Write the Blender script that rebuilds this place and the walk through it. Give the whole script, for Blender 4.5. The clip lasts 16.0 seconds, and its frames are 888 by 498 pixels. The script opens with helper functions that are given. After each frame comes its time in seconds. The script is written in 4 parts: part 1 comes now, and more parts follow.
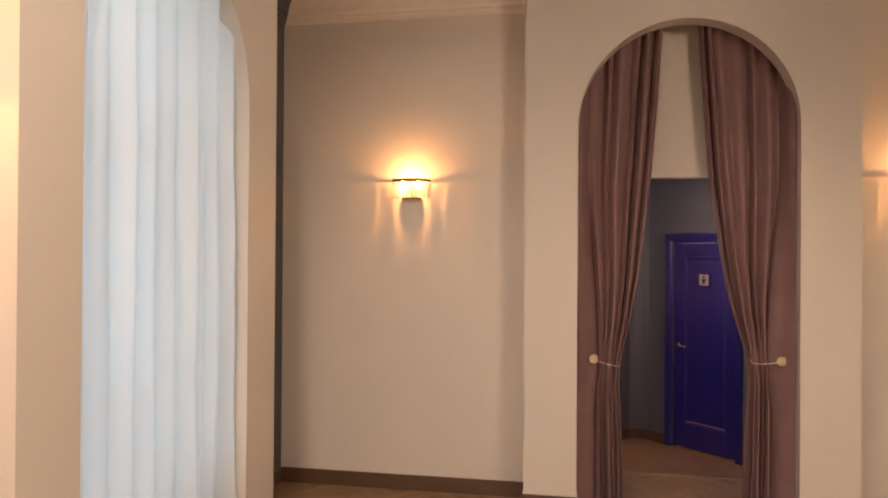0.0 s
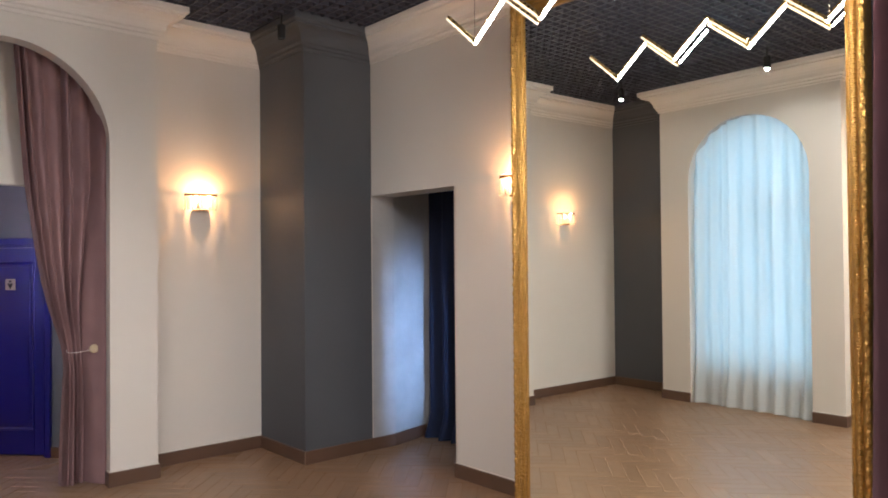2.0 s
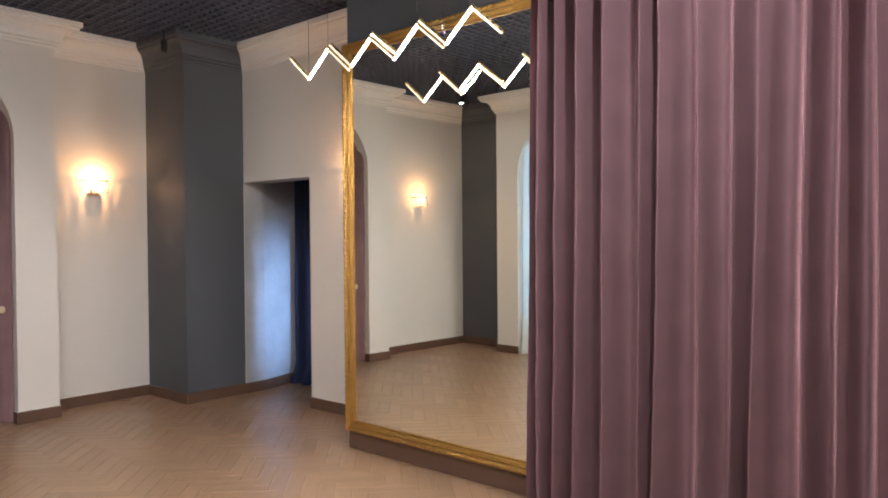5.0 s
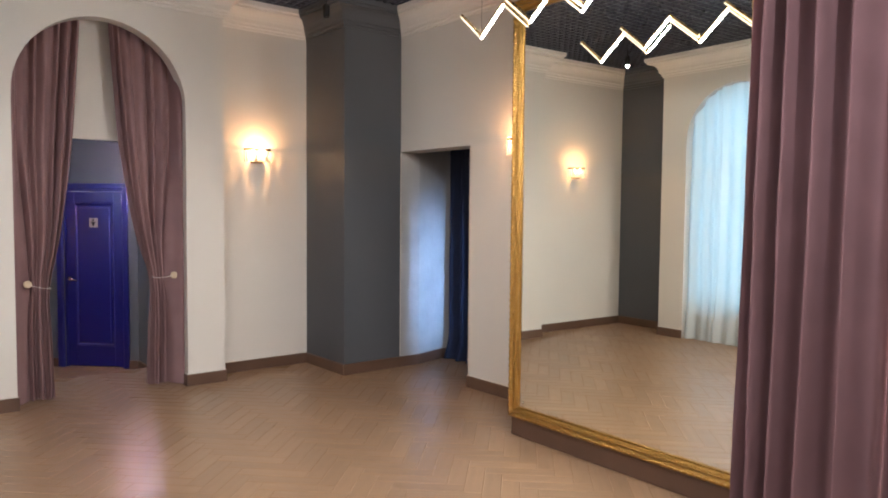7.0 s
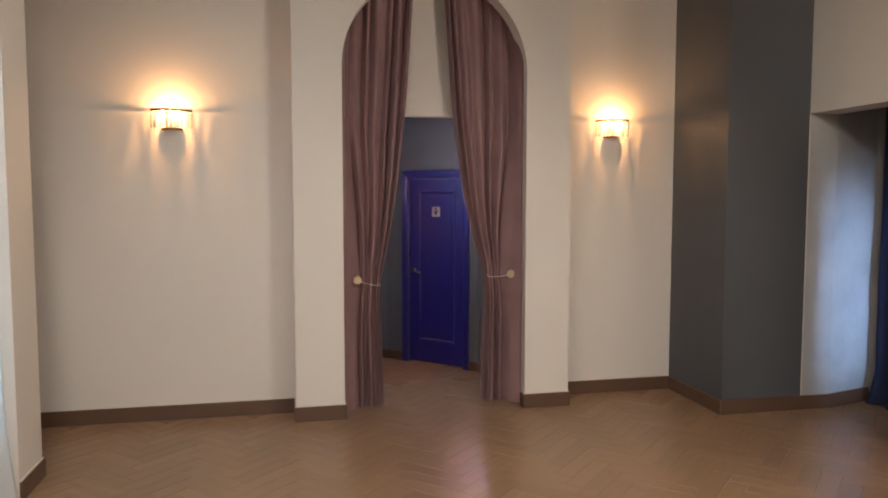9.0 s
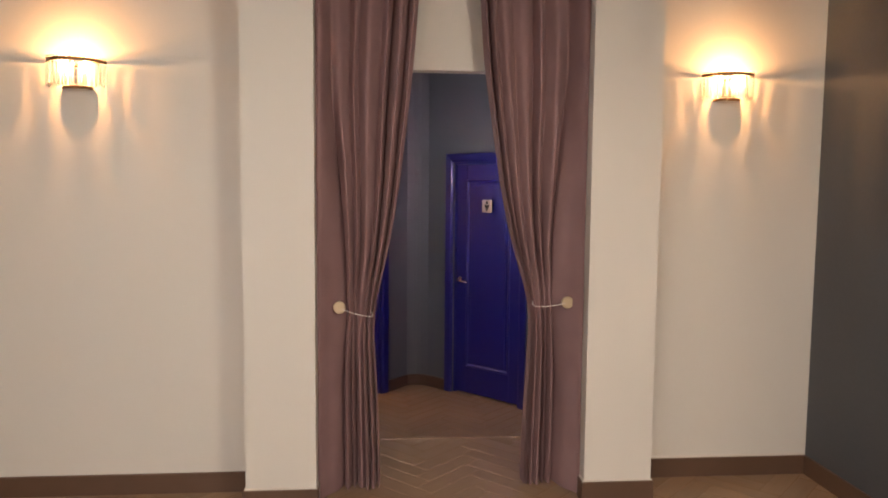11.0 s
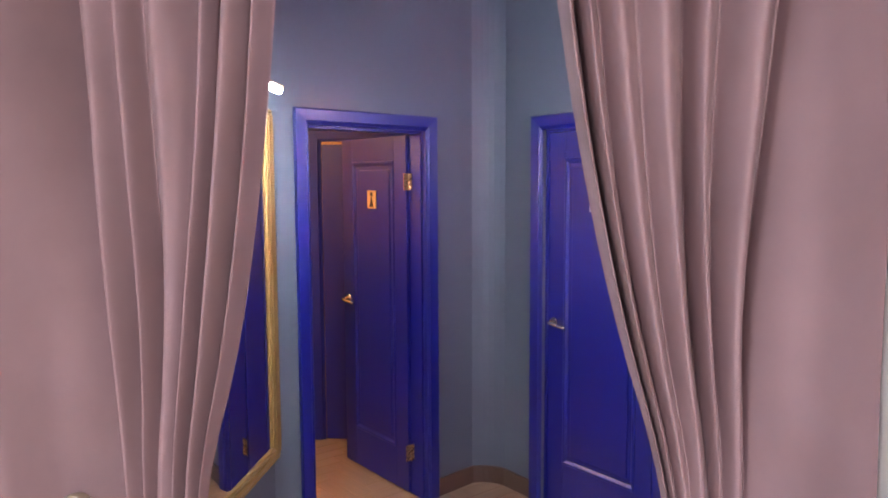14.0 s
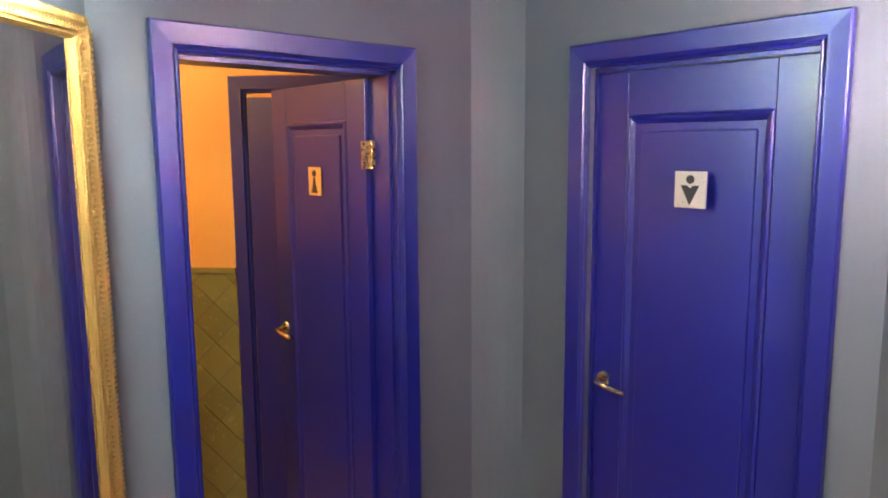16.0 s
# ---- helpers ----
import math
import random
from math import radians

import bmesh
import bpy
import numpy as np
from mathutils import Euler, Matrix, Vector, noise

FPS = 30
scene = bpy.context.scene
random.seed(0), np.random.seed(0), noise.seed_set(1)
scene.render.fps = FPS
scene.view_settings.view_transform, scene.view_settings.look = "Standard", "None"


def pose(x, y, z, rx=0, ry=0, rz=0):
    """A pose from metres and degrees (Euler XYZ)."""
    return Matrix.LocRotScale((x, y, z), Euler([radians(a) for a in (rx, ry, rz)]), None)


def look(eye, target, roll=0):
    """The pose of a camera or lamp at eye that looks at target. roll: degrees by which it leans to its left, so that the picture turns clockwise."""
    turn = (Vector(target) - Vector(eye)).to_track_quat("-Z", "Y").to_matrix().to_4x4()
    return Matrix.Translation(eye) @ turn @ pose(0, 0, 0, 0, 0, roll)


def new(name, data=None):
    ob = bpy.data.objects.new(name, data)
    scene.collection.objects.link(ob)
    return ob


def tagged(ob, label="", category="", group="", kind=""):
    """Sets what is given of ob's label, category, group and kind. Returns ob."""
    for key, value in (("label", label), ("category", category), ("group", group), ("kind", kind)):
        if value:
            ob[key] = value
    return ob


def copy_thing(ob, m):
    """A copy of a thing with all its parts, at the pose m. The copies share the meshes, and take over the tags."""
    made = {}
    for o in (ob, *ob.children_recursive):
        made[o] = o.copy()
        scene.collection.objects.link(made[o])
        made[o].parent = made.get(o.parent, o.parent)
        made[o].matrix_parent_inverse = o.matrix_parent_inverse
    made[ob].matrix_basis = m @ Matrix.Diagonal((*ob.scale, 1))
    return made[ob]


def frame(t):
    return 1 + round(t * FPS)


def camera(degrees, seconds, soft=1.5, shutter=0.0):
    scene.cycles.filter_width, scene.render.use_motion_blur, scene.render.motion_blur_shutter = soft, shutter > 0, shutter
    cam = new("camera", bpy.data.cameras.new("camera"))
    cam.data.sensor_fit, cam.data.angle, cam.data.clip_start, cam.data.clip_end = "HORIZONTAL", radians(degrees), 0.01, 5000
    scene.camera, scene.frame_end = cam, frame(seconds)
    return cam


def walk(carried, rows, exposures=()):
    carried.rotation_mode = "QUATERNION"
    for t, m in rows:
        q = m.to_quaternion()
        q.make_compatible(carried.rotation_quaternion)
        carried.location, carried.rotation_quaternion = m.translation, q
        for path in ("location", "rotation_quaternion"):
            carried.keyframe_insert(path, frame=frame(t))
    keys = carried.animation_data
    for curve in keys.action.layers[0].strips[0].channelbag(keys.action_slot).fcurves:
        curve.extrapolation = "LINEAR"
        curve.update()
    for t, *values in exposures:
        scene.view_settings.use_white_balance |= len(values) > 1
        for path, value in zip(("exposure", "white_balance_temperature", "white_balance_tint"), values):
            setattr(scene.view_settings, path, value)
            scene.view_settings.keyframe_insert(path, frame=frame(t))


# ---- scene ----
cam = camera(62.8, 16.0, soft=1.9)
PATH = [
    (0, (0.273, -0.106, 1.848), (-0.091, 1.86, 1.859), 0.4),
    (0.5, (0.147, -0.212, 1.862), (0.393, 1.773, 1.88), 0.0),
    (1, (0.15, -0.455, 1.838), (0.894, 1.401, 1.859), -0.0),
    (1.5, (0.067, -0.78, 1.803), (1.163, 0.893, 1.835), -0.2),
    (2, (-0.102, -1.014, 1.799), (1.219, 0.487, 1.83), -0.5),
    (2.5, (-0.297, -1.25, 1.795), (1.153, 0.126, 1.827), -0.8),
    (3, (-0.436, -1.619, 1.792), (1.075, -0.31, 1.823), -1.1),
    (3.5, (-0.537, -1.881, 1.807), (1.0, -0.601, 1.826), -1.3),
    (3.7, (-0.595, -1.974, 1.803), (0.945, -0.698, 1.819), -1.3),
    (5.8, (-0.962, -2.632, 1.747), (0.507, -1.278, 1.67), 0.4),
    (6, (-0.93, -2.581, 1.779), (0.519, -1.205, 1.689), 0.6),
    (6.5, (-0.854, -2.307, 1.784), (0.525, -0.862, 1.684), 0.6),
    (7, (-0.778, -2.006, 1.781), (0.476, -0.452, 1.673), 0.5),
    (7.5, (-0.638, -1.667, 1.796), (0.429, 0.021, 1.673), 0.3),
    (8, (-0.502, -1.31, 1.762), (0.324, 0.507, 1.635), 0.1),
    (8.5, (-0.336, -0.915, 1.779), (0.247, 0.993, 1.639), -0.0),
    (9, (-0.146, -0.51, 1.749), (0.27, 1.441, 1.607), 0.0),
    (9.5, (0.102, -0.09, 1.742), (0.409, 1.881, 1.598), 0.2),
    (10, (0.309, 0.351, 1.758), (0.54, 2.331, 1.601), 0.4),
    (10.2, (0.362, 0.538, 1.758), (0.583, 2.52, 1.6), 0.5),
    (12.3, (1.063, 2.501, 1.752), (1.082, 4.491, 1.544), 0.1),
    (12.5, (1.105, 2.678, 1.749), (1.097, 4.667, 1.538), 0.1),
    (13, (1.175, 3.174, 1.753), (1.086, 5.16, 1.541), -0.5),
    (13.5, (1.201, 3.672, 1.735), (1.027, 5.654, 1.531), -0.2),
    (14, (1.199, 4.107, 1.689), (0.99, 6.087, 1.504), -0.3),
    (14.5, (1.118, 4.58, 1.711), (0.916, 6.559, 1.505), -0.3),
    (15, (1.061, 5.019, 1.718), (0.855, 6.994, 1.478), -0.3),
    (15.5, (1.058, 5.453, 1.712), (0.777, 7.415, 1.446), -0.2),
    (16, (1.019, 5.834, 1.722), (0.854, 7.807, 1.439), -0.4),
]
# the plan below is drawn in units of 0.8535 m; K turns it into metres
K = 0.8535
walk(cam, [(t, look(Vector(eye) * K, Vector(target) * K, roll)) for t, eye, target, roll in PATH],
     exposures=[(0, 0.66, 8200, 26), (0.5, 0.8, 8400, 28), (1.0, 1.0, 5950, 14), (1.6, 1.0, 5700, 12), (3.5, 0.98, 5550, 13), (6.5, 1.18, 5650, 10), (7.5, 1.05, 5700, 10),
                (9.0, 0.77, 6300, 12), (10.2, 0.92, 6800, 14), (12.4, 1.0, 5500, 11), (13.0, 1.15, 5300, 12), (13.5, 1.65, 5300, 11), (14.0, 2.25, 5050, 9), (14.5, 2.4, 5050, 7), (15.0, 2.3, 5400, 13), (15.5, 2.25, 4950, 2), (16.0, 2.4, 6000, -8)])


# ---------------------------------------------------------------- world and light
world = bpy.data.worlds.new("sky")
scene.world = world
world.use_nodes = True
wn = world.node_tree.nodes
sky = wn.new("ShaderNodeTexSky")
sky.sky_type, sky.sun_disc = "NISHITA", False
sky.sun_elevation, sky.sun_rotation = radians(45), radians(200)
world.node_tree.links.new(sky.outputs["Color"], wn["Background"].inputs["Color"])
wn["Background"].inputs["Strength"].default_value = 0.1


def scaled(m):
    """The pose m with its place turned from plan units into metres."""
    m = m.copy()
    m.translation = m.translation * UNIT
    return m


UNIT = K


def lamp(name, kind, m, watts, colour, size=0.1, size_y=None, spread=None):
    data = bpy.data.lights.new(name, kind)
    data.energy, data.color = watts, colour
    if kind == "AREA":
        data.shape, data.size, data.size_y = "RECTANGLE", size * UNIT, (size_y or size) * UNIT
        if spread:
            data.spread = radians(spread)
    else:
        data.shadow_soft_size = size
    if kind == "SPOT":
        data.spot_size, data.spot_blend = radians(spread or 80), 0.35
    ob = new(name, data)
    ob.matrix_world = scaled(m)
    return ob


WARM, NEUTRAL = (1.0, 0.56, 0.22), (1.0, 0.91, 0.81)
sun = lamp("sun", "SUN", look((-20, -8, 18), (0, 0, 0)), 2.0, (1.0, 0.95, 0.88))
sun.data.angle = radians(0.5)
# daylight at the end of the side passage
lamp("passage_daylight", "AREA", look((4.46, 2.35, 0.95), (4.46, 4.0, 0.97)), 1.9, (0.42, 0.64, 1.0), 0.30, 1.5, 26)

# ---------------------------------------------------------------- materials


def mat(name, colour, rough=0.6, metal=0.0, vary=0.08, scale=3.0, fine=60.0, bump=0.05, sheen=0.0, rand=0.0,
        emit=0.0, emit_colour=None, spec=0.5, coat=0.0):
    """A painted or plain surface with broad and fine variation."""
    m = bpy.data.materials.new(name)
    m.use_nodes = True
    n, l = m.node_tree.nodes, m.node_tree.links
    b = n["Principled BSDF"]
    b.inputs["Roughness"].default_value = rough
    b.inputs["Metallic"].default_value = metal
    b.inputs["Specular IOR Level"].default_value = spec
    b.inputs["Sheen Weight"].default_value = sheen
    b.inputs["Coat Weight"].default_value = coat
    co = n.new("ShaderNodeTexCoord")
    big, small = n.new("ShaderNodeTexNoise"), n.new("ShaderNodeTexNoise")
    for node, s in ((big, scale), (small, fine)):
        node.inputs["Scale"].default_value = s
        node.inputs["Detail"].default_value = 5
        l.new(co.outputs["Object"], node.inputs["Vector"])
    mix = n.new("ShaderNodeMixRGB")
    mix.blend_type = "MULTIPLY"
    mix.inputs[0].default_value = 1.0
    mix.inputs[1].default_value = (*colour, 1)
    ramp = n.new("ShaderNodeMapRange")
    ramp.inputs["To Min"].default_value, ramp.inputs["To Max"].default_value = 1 - vary, 1 + vary
    l.new(big.outputs["Fac"], ramp.inputs["Value"])
    value = ramp.outputs[0]
    if rand:
        info = n.new("ShaderNodeObjectInfo")
        r2, mul = n.new("ShaderNodeMapRange"), n.new("ShaderNodeMath")
        r2.inputs["To Min"].default_value, r2.inputs["To Max"].default_value = 1 - rand, 1 + rand
        mul.operation = "MULTIPLY"
        l.new(info.outputs["Random"], r2.inputs["Value"])
        l.new(r2.outputs[0], mul.inputs[0])
        l.new(value, mul.inputs[1])
        value = mul.outputs[0]
    l.new(value, mix.inputs[2])
    l.new(mix.outputs[0], b.inputs["Base Color"])
    rr = n.new("ShaderNodeMapRange")
    rr.inputs["To Min"].default_value, rr.inputs["To Max"].default_value = max(0.02, rough - 0.08), min(1, rough + 0.08)
    l.new(small.outputs["Fac"], rr.inputs["Value"])
    l.new(rr.outputs[0], b.inputs["Roughness"])
    if bump:
        bp = n.new("ShaderNodeBump")
        bp.inputs["Strength"].default_value, bp.inputs["Distance"].default_value = bump, 0.01
        l.new(small.outputs["Fac"], bp.inputs["Height"])
        l.new(bp.outputs[0], b.inputs["Normal"])
    if emit:
        b.inputs["Emission Color"].default_value = (*(emit_colour or colour), 1)
        b.inputs["Emission Strength"].default_value = emit
    return m


def cloth(name, colour, weave=900.0, sheen=0.8):
    m = mat(name, colour, 0.85, 0, 0.20, 6.0, weave, 0.15, sheen, spec=0.2)
    b = m.node_tree.nodes["Principled BSDF"]
    b.inputs["Sheen Roughness"].default_value = 0.25
    b.inputs["Sheen Tint"].default_value = (*[min(1, c * 4.5) for c in colour], 1)
    return m


def glow(name, colour, strength):
    m = bpy.data.materials.new(name)
    m.use_nodes = True
    b = m.node_tree.nodes["Principled BSDF"]
    b.inputs["Base Color"].default_value = (*colour, 1)
    b.inputs["Emission Color"].default_value = (*colour, 1)
    b.inputs["Emission Strength"].default_value = strength
    return m


def plank_wood(name, colour, field=False):
    """Wood-look floor tile: long grain along the plank, each plank its own tone."""
    m = mat(name, colour, 0.32, 0, 0.14, 2.5, 9, 0.03, rand=0.10, spec=0.5)
    n, l = m.node_tree.nodes, m.node_tree.links
    b = n["Principled BSDF"]
    co, mp, grain = n.new("ShaderNodeTexCoord"), n.new("ShaderNodeMapping"), n.new("ShaderNodeTexNoise")
    mp.inputs["Scale"].default_value = (2.5, 28, 28)
    grain.inputs["Scale"].default_value, grain.inputs["Detail"].default_value = 1.0, 6
    l.new(co.outputs["UV" if field else "Object"], mp.inputs["Vector"])
    if field:
        geo = n.new("ShaderNodeNewGeometry")
        for node in list(n):
            if node.type == "MAP_RANGE" and node.inputs["Value"].is_linked and node.inputs["Value"].links[0].from_node.type == "OBJECT_INFO":
                l.new(geo.outputs["Random Per Island"], node.inputs["Value"])
    l.new(mp.outputs[0], grain.inputs["Vector"])
    old = b.inputs["Base Color"].links[0].from_socket
    mr, mix = n.new("ShaderNodeMapRange"), n.new("ShaderNodeMixRGB")
    mr.inputs["To Min"].default_value, mr.inputs["To Max"].default_value = 0.74, 1.26
    mix.blend_type = "MULTIPLY"
    mix.inputs[0].default_value = 1.0
    l.new(grain.outputs["Fac"], mr.inputs["Value"])
    l.new(old, mix.inputs[1])
    l.new(mr.outputs[0], mix.inputs[2])
    l.new(mix.outputs[0], b.inputs["Base Color"])
    return m


def glassy(name, colour=(1, 1, 1), rough=0.0, ior=1.45):
    m = bpy.data.materials.new(name)
    m.use_nodes = True
    b = m.node_tree.nodes["Principled BSDF"]
    b.inputs["Base Color"].default_value = (*colour, 1)
    b.inputs["Transmission Weight"].default_value = 1.0
    b.inputs["Roughness"].default_value = rough
    b.inputs["IOR"].default_value = ior
    return m


def sheer_cloth(name):
    m = bpy.data.materials.new(name)
    m.use_nodes = True
    n, l = m.node_tree.nodes, m.node_tree.links
    out = n["Material Output"]
    n.remove(n["Principled BSDF"])
    tr, dif, trans = n.new("ShaderNodeBsdfTranslucent"), n.new("ShaderNodeBsdfDiffuse"), n.new("ShaderNodeBsdfTransparent")
    for s in (tr, dif):
        s.inputs["Color"].default_value = (0.86, 0.88, 0.88, 1)
    a, b = n.new("ShaderNodeMixShader"), n.new("ShaderNodeMixShader")
    a.inputs[0].default_value, b.inputs[0].default_value = 0.45, 0.03
    l.new(tr.outputs[0], a.inputs[1])
    l.new(dif.outputs[0], a.inputs[2])
    l.new(a.outputs[0], b.inputs[1])
    l.new(trans.outputs[0], b.inputs[2])
    l.new(b.outputs[0], out.inputs["Surface"])
    return m


def mirror_glass(name, tint):
    m = bpy.data.materials.new(name)
    m.use_nodes = True
    b = m.node_tree.nodes["Principled BSDF"]
    b.inputs["Base Color"].default_value = (*tint, 1)
    b.inputs["Metallic"].default_value = 1.0
    b.inputs["Roughness"].default_value = 0.0
    return m


M_WALL = mat("warm_white_plaster", (0.66, 0.61, 0.55), 0.75, 0, 0.04, 1.2, 120, 0.06)
M_CORNICE = mat("cornice_paint", (0.72, 0.67, 0.61), 0.6, 0, 0.03, 2, 80, 0.03)
M_GREY = mat("dark_grey_paint", (0.074, 0.078, 0.088), 0.66, 0, 0.10, 1.5, 70, 0.05)
M_VEST = mat("blue_grey_paint", (0.120, 0.128, 0.153), 0.5, 0, 0.12, 1.6, 60, 0.06)
M_CEIL = mat("black_void", (0.008, 0.008, 0.011), 0.9, bump=0)
M_GRID = mat("black_grid_metal", (0.060, 0.058, 0.074), 0.35, 0.0, 0.05, bump=0.0)
M_PLANK = plank_wood("wood_tile", (0.262, 0.160, 0.092))
M_FIELD = plank_wood("wood_tile_field", (0.262, 0.160, 0.092), True)
M_GROUT = mat("grout", (0.27, 0.18, 0.115), 0.8)
M_BASE = mat("baseboard_tile", (0.112, 0.062, 0.040), 0.4, 0, 0.25, 4, 60, 0.04)
# same mauve cloth twice: brighter colour for lit arch curtains, darker for the shaded one
M_MAUVE_LIT = cloth("mauve_weave", (0.258, 0.156, 0.156), 900, 0.25)
M_MAUVE_SHADED = cloth("dark_mauve_velvet", (0.172, 0.098, 0.107), 900, 1.0)
M_CAULK = mat("pale_joint_filler", (0.62, 0.56, 0.49), 0.7)
M_NAVY = cloth("navy_velvet", (0.012, 0.016, 0.035))
M_GOLD = mat("gilt_wood", (0.38, 0.215, 0.052), 0.36, 0.9, 0.3, 30, 70, 0.9)
M_GOLD_LIGHT = mat("pale_gilt", (0.38, 0.225, 0.07), 0.44, 0.7, 0.2, 14, 150, 0.4)
M_BRASS = mat("brass", (0.66, 0.46, 0.18), 0.28, 1.0, 0.1, 20, 90, 0.05)
M_CHROME = mat("polished_nickel", (0.75, 0.70, 0.62), 0.12, 1.0, 0.05, 20, 90, 0.0)
M_BLUE = mat("ultramarine_paint", (0.004, 0.005, 0.16), 0.36, 0, 0.06, 2, 90, 0.02, spec=0.9)
M_WHITE = mat("white_trim", (0.8, 0.8, 0.8), 0.5)
M_BLACK = mat("black_metal", (0.012, 0.012, 0.013), 0.4)
M_SHEER = sheer_cloth("sheer_voile")
M_MIRROR = mirror_glass("mirror_glass", (0.97, 0.97, 0.88))
M_CORD = mat("pale_cord", (0.62, 0.55, 0.50), 0.6)
M_KNOB = mat("brushed_champagne", (0.62, 0.52, 0.36), 0.38, 0.85, 0.08, 6, 200, 0.1)
M_CRYSTAL = glassy("crystal", (1.0, 0.97, 0.93), 0.05, 1.3)
n, l = M_CRYSTAL.node_tree.nodes, M_CRYSTAL.node_tree.links
soft, both = n.new("ShaderNodeBsdfTranslucent"), n.new("ShaderNodeMixShader")
soft.inputs["Color"].default_value = (0.95, 0.93, 0.9, 1)
both.inputs[0].default_value = 0.72
clear, all_three = n.new("ShaderNodeBsdfTransparent"), n.new("ShaderNodeMixShader")
all_three.inputs[0].default_value = 0.5
l.new(n["Principled BSDF"].outputs[0], both.inputs[1])
l.new(soft.outputs[0], both.inputs[2])
l.new(both.outputs[0], all_three.inputs[1])
l.new(clear.outputs[0], all_three.inputs[2])
l.new(all_three.outputs[0], n["Material Output"].inputs["Surface"])
M_BRONZE = mat("dark_bronze", (0.16, 0.09, 0.04), 0.4, 0.9, 0.1, 20, 90, 0.05)
M_BULB = glow("warm_bulb", (1.0, 0.70, 0.40), 10)
M_LED = glow("led_strip", (1.0, 0.93, 0.78), 20.0)
M_LEDDIM = glow("led_strip_dim", (1.0, 0.82, 0.52), 0.8)
M_LEDCOOL = glow("cool_led", (0.95, 1.0, 0.94), 118)
M_YELLOW = glow("yellow_led", (1.0, 0.92, 0.30), 1.0)
M_SPOTGLOW = glow("spot_lens", (1.0, 0.92, 0.80), 12)
M_SIGN = mat("sign_plate", (0.54, 0.50, 0.44), 0.3, 0.3)
M_SIGNGOLD = mat("sign_plate_gold", (0.72, 0.52, 0.22), 0.3, 0.5)
M_SIGNINK = mat("sign_print", (0.02, 0.018, 0.02), 0.5)
M_ORANGE = mat("ochre_plaster", (0.55, 0.29, 0.075), 0.6, 0, 0.18, 2.5, 30, 0.2)
M_GREEN = mat("olive_tile", (0.16, 0.16, 0.06), 0.25, 0, 0.2, 5, 40, 0.08, rand=0.08)
M_FRAMEWHITE = mat("window_frame_paint", (0.75, 0.76, 0.76), 0.4)
M_GLASS = glassy("window_glass")
M_NEON_W = glow("neon_white", (1.0, 0.74, 0.78), 4)
M_NEON_B = glow("neon_blue_white", (0.70, 0.88, 1.0), 16)
M_NEON_O = glow("neon_orange", (1.0, 0.07, 0.02), 1.0)
M_PLASTER = mat("grey_stucco", (0.38, 0.375, 0.37), 0.55, 0, 0.28, 3.5, 18, 0.35)

# ---------------------------------------------------------------- building helpers


def mesh_of(name, bm, material, smooth=False):
    me = bpy.data.meshes.new(name)
    bmesh.ops.recalc_face_normals(bm, faces=bm.faces)
    if smooth:
        for f in bm.faces:
            f.smooth = True
    bmesh.ops.scale(bm, vec=(UNIT, UNIT, UNIT), verts=bm.verts)
    bm.to_mesh(me)
    bm.free()
    me.materials.append(material)
    return me


def part(name, bm, material, parent=None, label="", smooth=False):
    ob = new(name, mesh_of(name, bm, material, smooth))
    if parent:
        ob.parent = parent
    if label:
        ob["label"] = label
    return ob


def thing(name, m, label, category, group="", kind=""):
    ob = new(name)
    ob.matrix_world = scaled(m)
    ob.empty_display_size = 0.1
    return tagged(ob, label, category, group, kind)


def structure(name, bm, material, label, category="wall", smooth=False):
    return tagged(part(name, bm, material, None, "", smooth), label, category, "", "structure")


def box(bm, x0, y0, z0, x1, y1, z1, bevel=0.0):
    r = bmesh.ops.create_cube(bm, size=1)
    vs = r["verts"]
    for v in vs:
        v.co = Vector(((x0 + x1) / 2 + v.co.x * (x1 - x0), (y0 + y1) / 2 + v.co.y * (y1 - y0), (z0 + z1) / 2 + v.co.z * (z1 - z0)))
    if bevel:
        es = {e for v in vs for e in v.link_edges}
        bmesh.ops.bevel(bm, geom=list(es), offset=bevel, segments=2, affect="EDGES", profile=0.6)
    return bm


def boxed(*a, bevel=0.0):
    return box(bmesh.new(), *a, bevel=bevel)


def prism(pts, to3, a, b):
    """Extrude the outline pts (u, v) from depth a to depth b; to3 maps (u, v, depth) to a place."""
    bm = bmesh.new()
    lo = [bm.verts.new(to3(u, v, a)) for u, v in pts]
    hi = [bm.verts.new(to3(u, v, b)) for u, v in pts]
    bm.faces.new(lo)
    bm.faces.new(hi)
    for i in range(len(pts)):
        j = (i + 1) % len(pts)
        bm.faces.new((lo[i], lo[j], hi[j], hi[i]))
    return bm


def cyl(bm, p, q, r, r2=None, seg=14):
    p, q = Vector(p), Vector(q)
    d = q - p
    m = Matrix.Translation((p + q) / 2) @ d.to_track_quat("Z", "Y").to_matrix().to_4x4()
    bmesh.ops.create_cone(bm, cap_ends=True, segments=seg, radius1=r, radius2=r if r2 is None else r2, depth=d.length, matrix=m)
    return bm


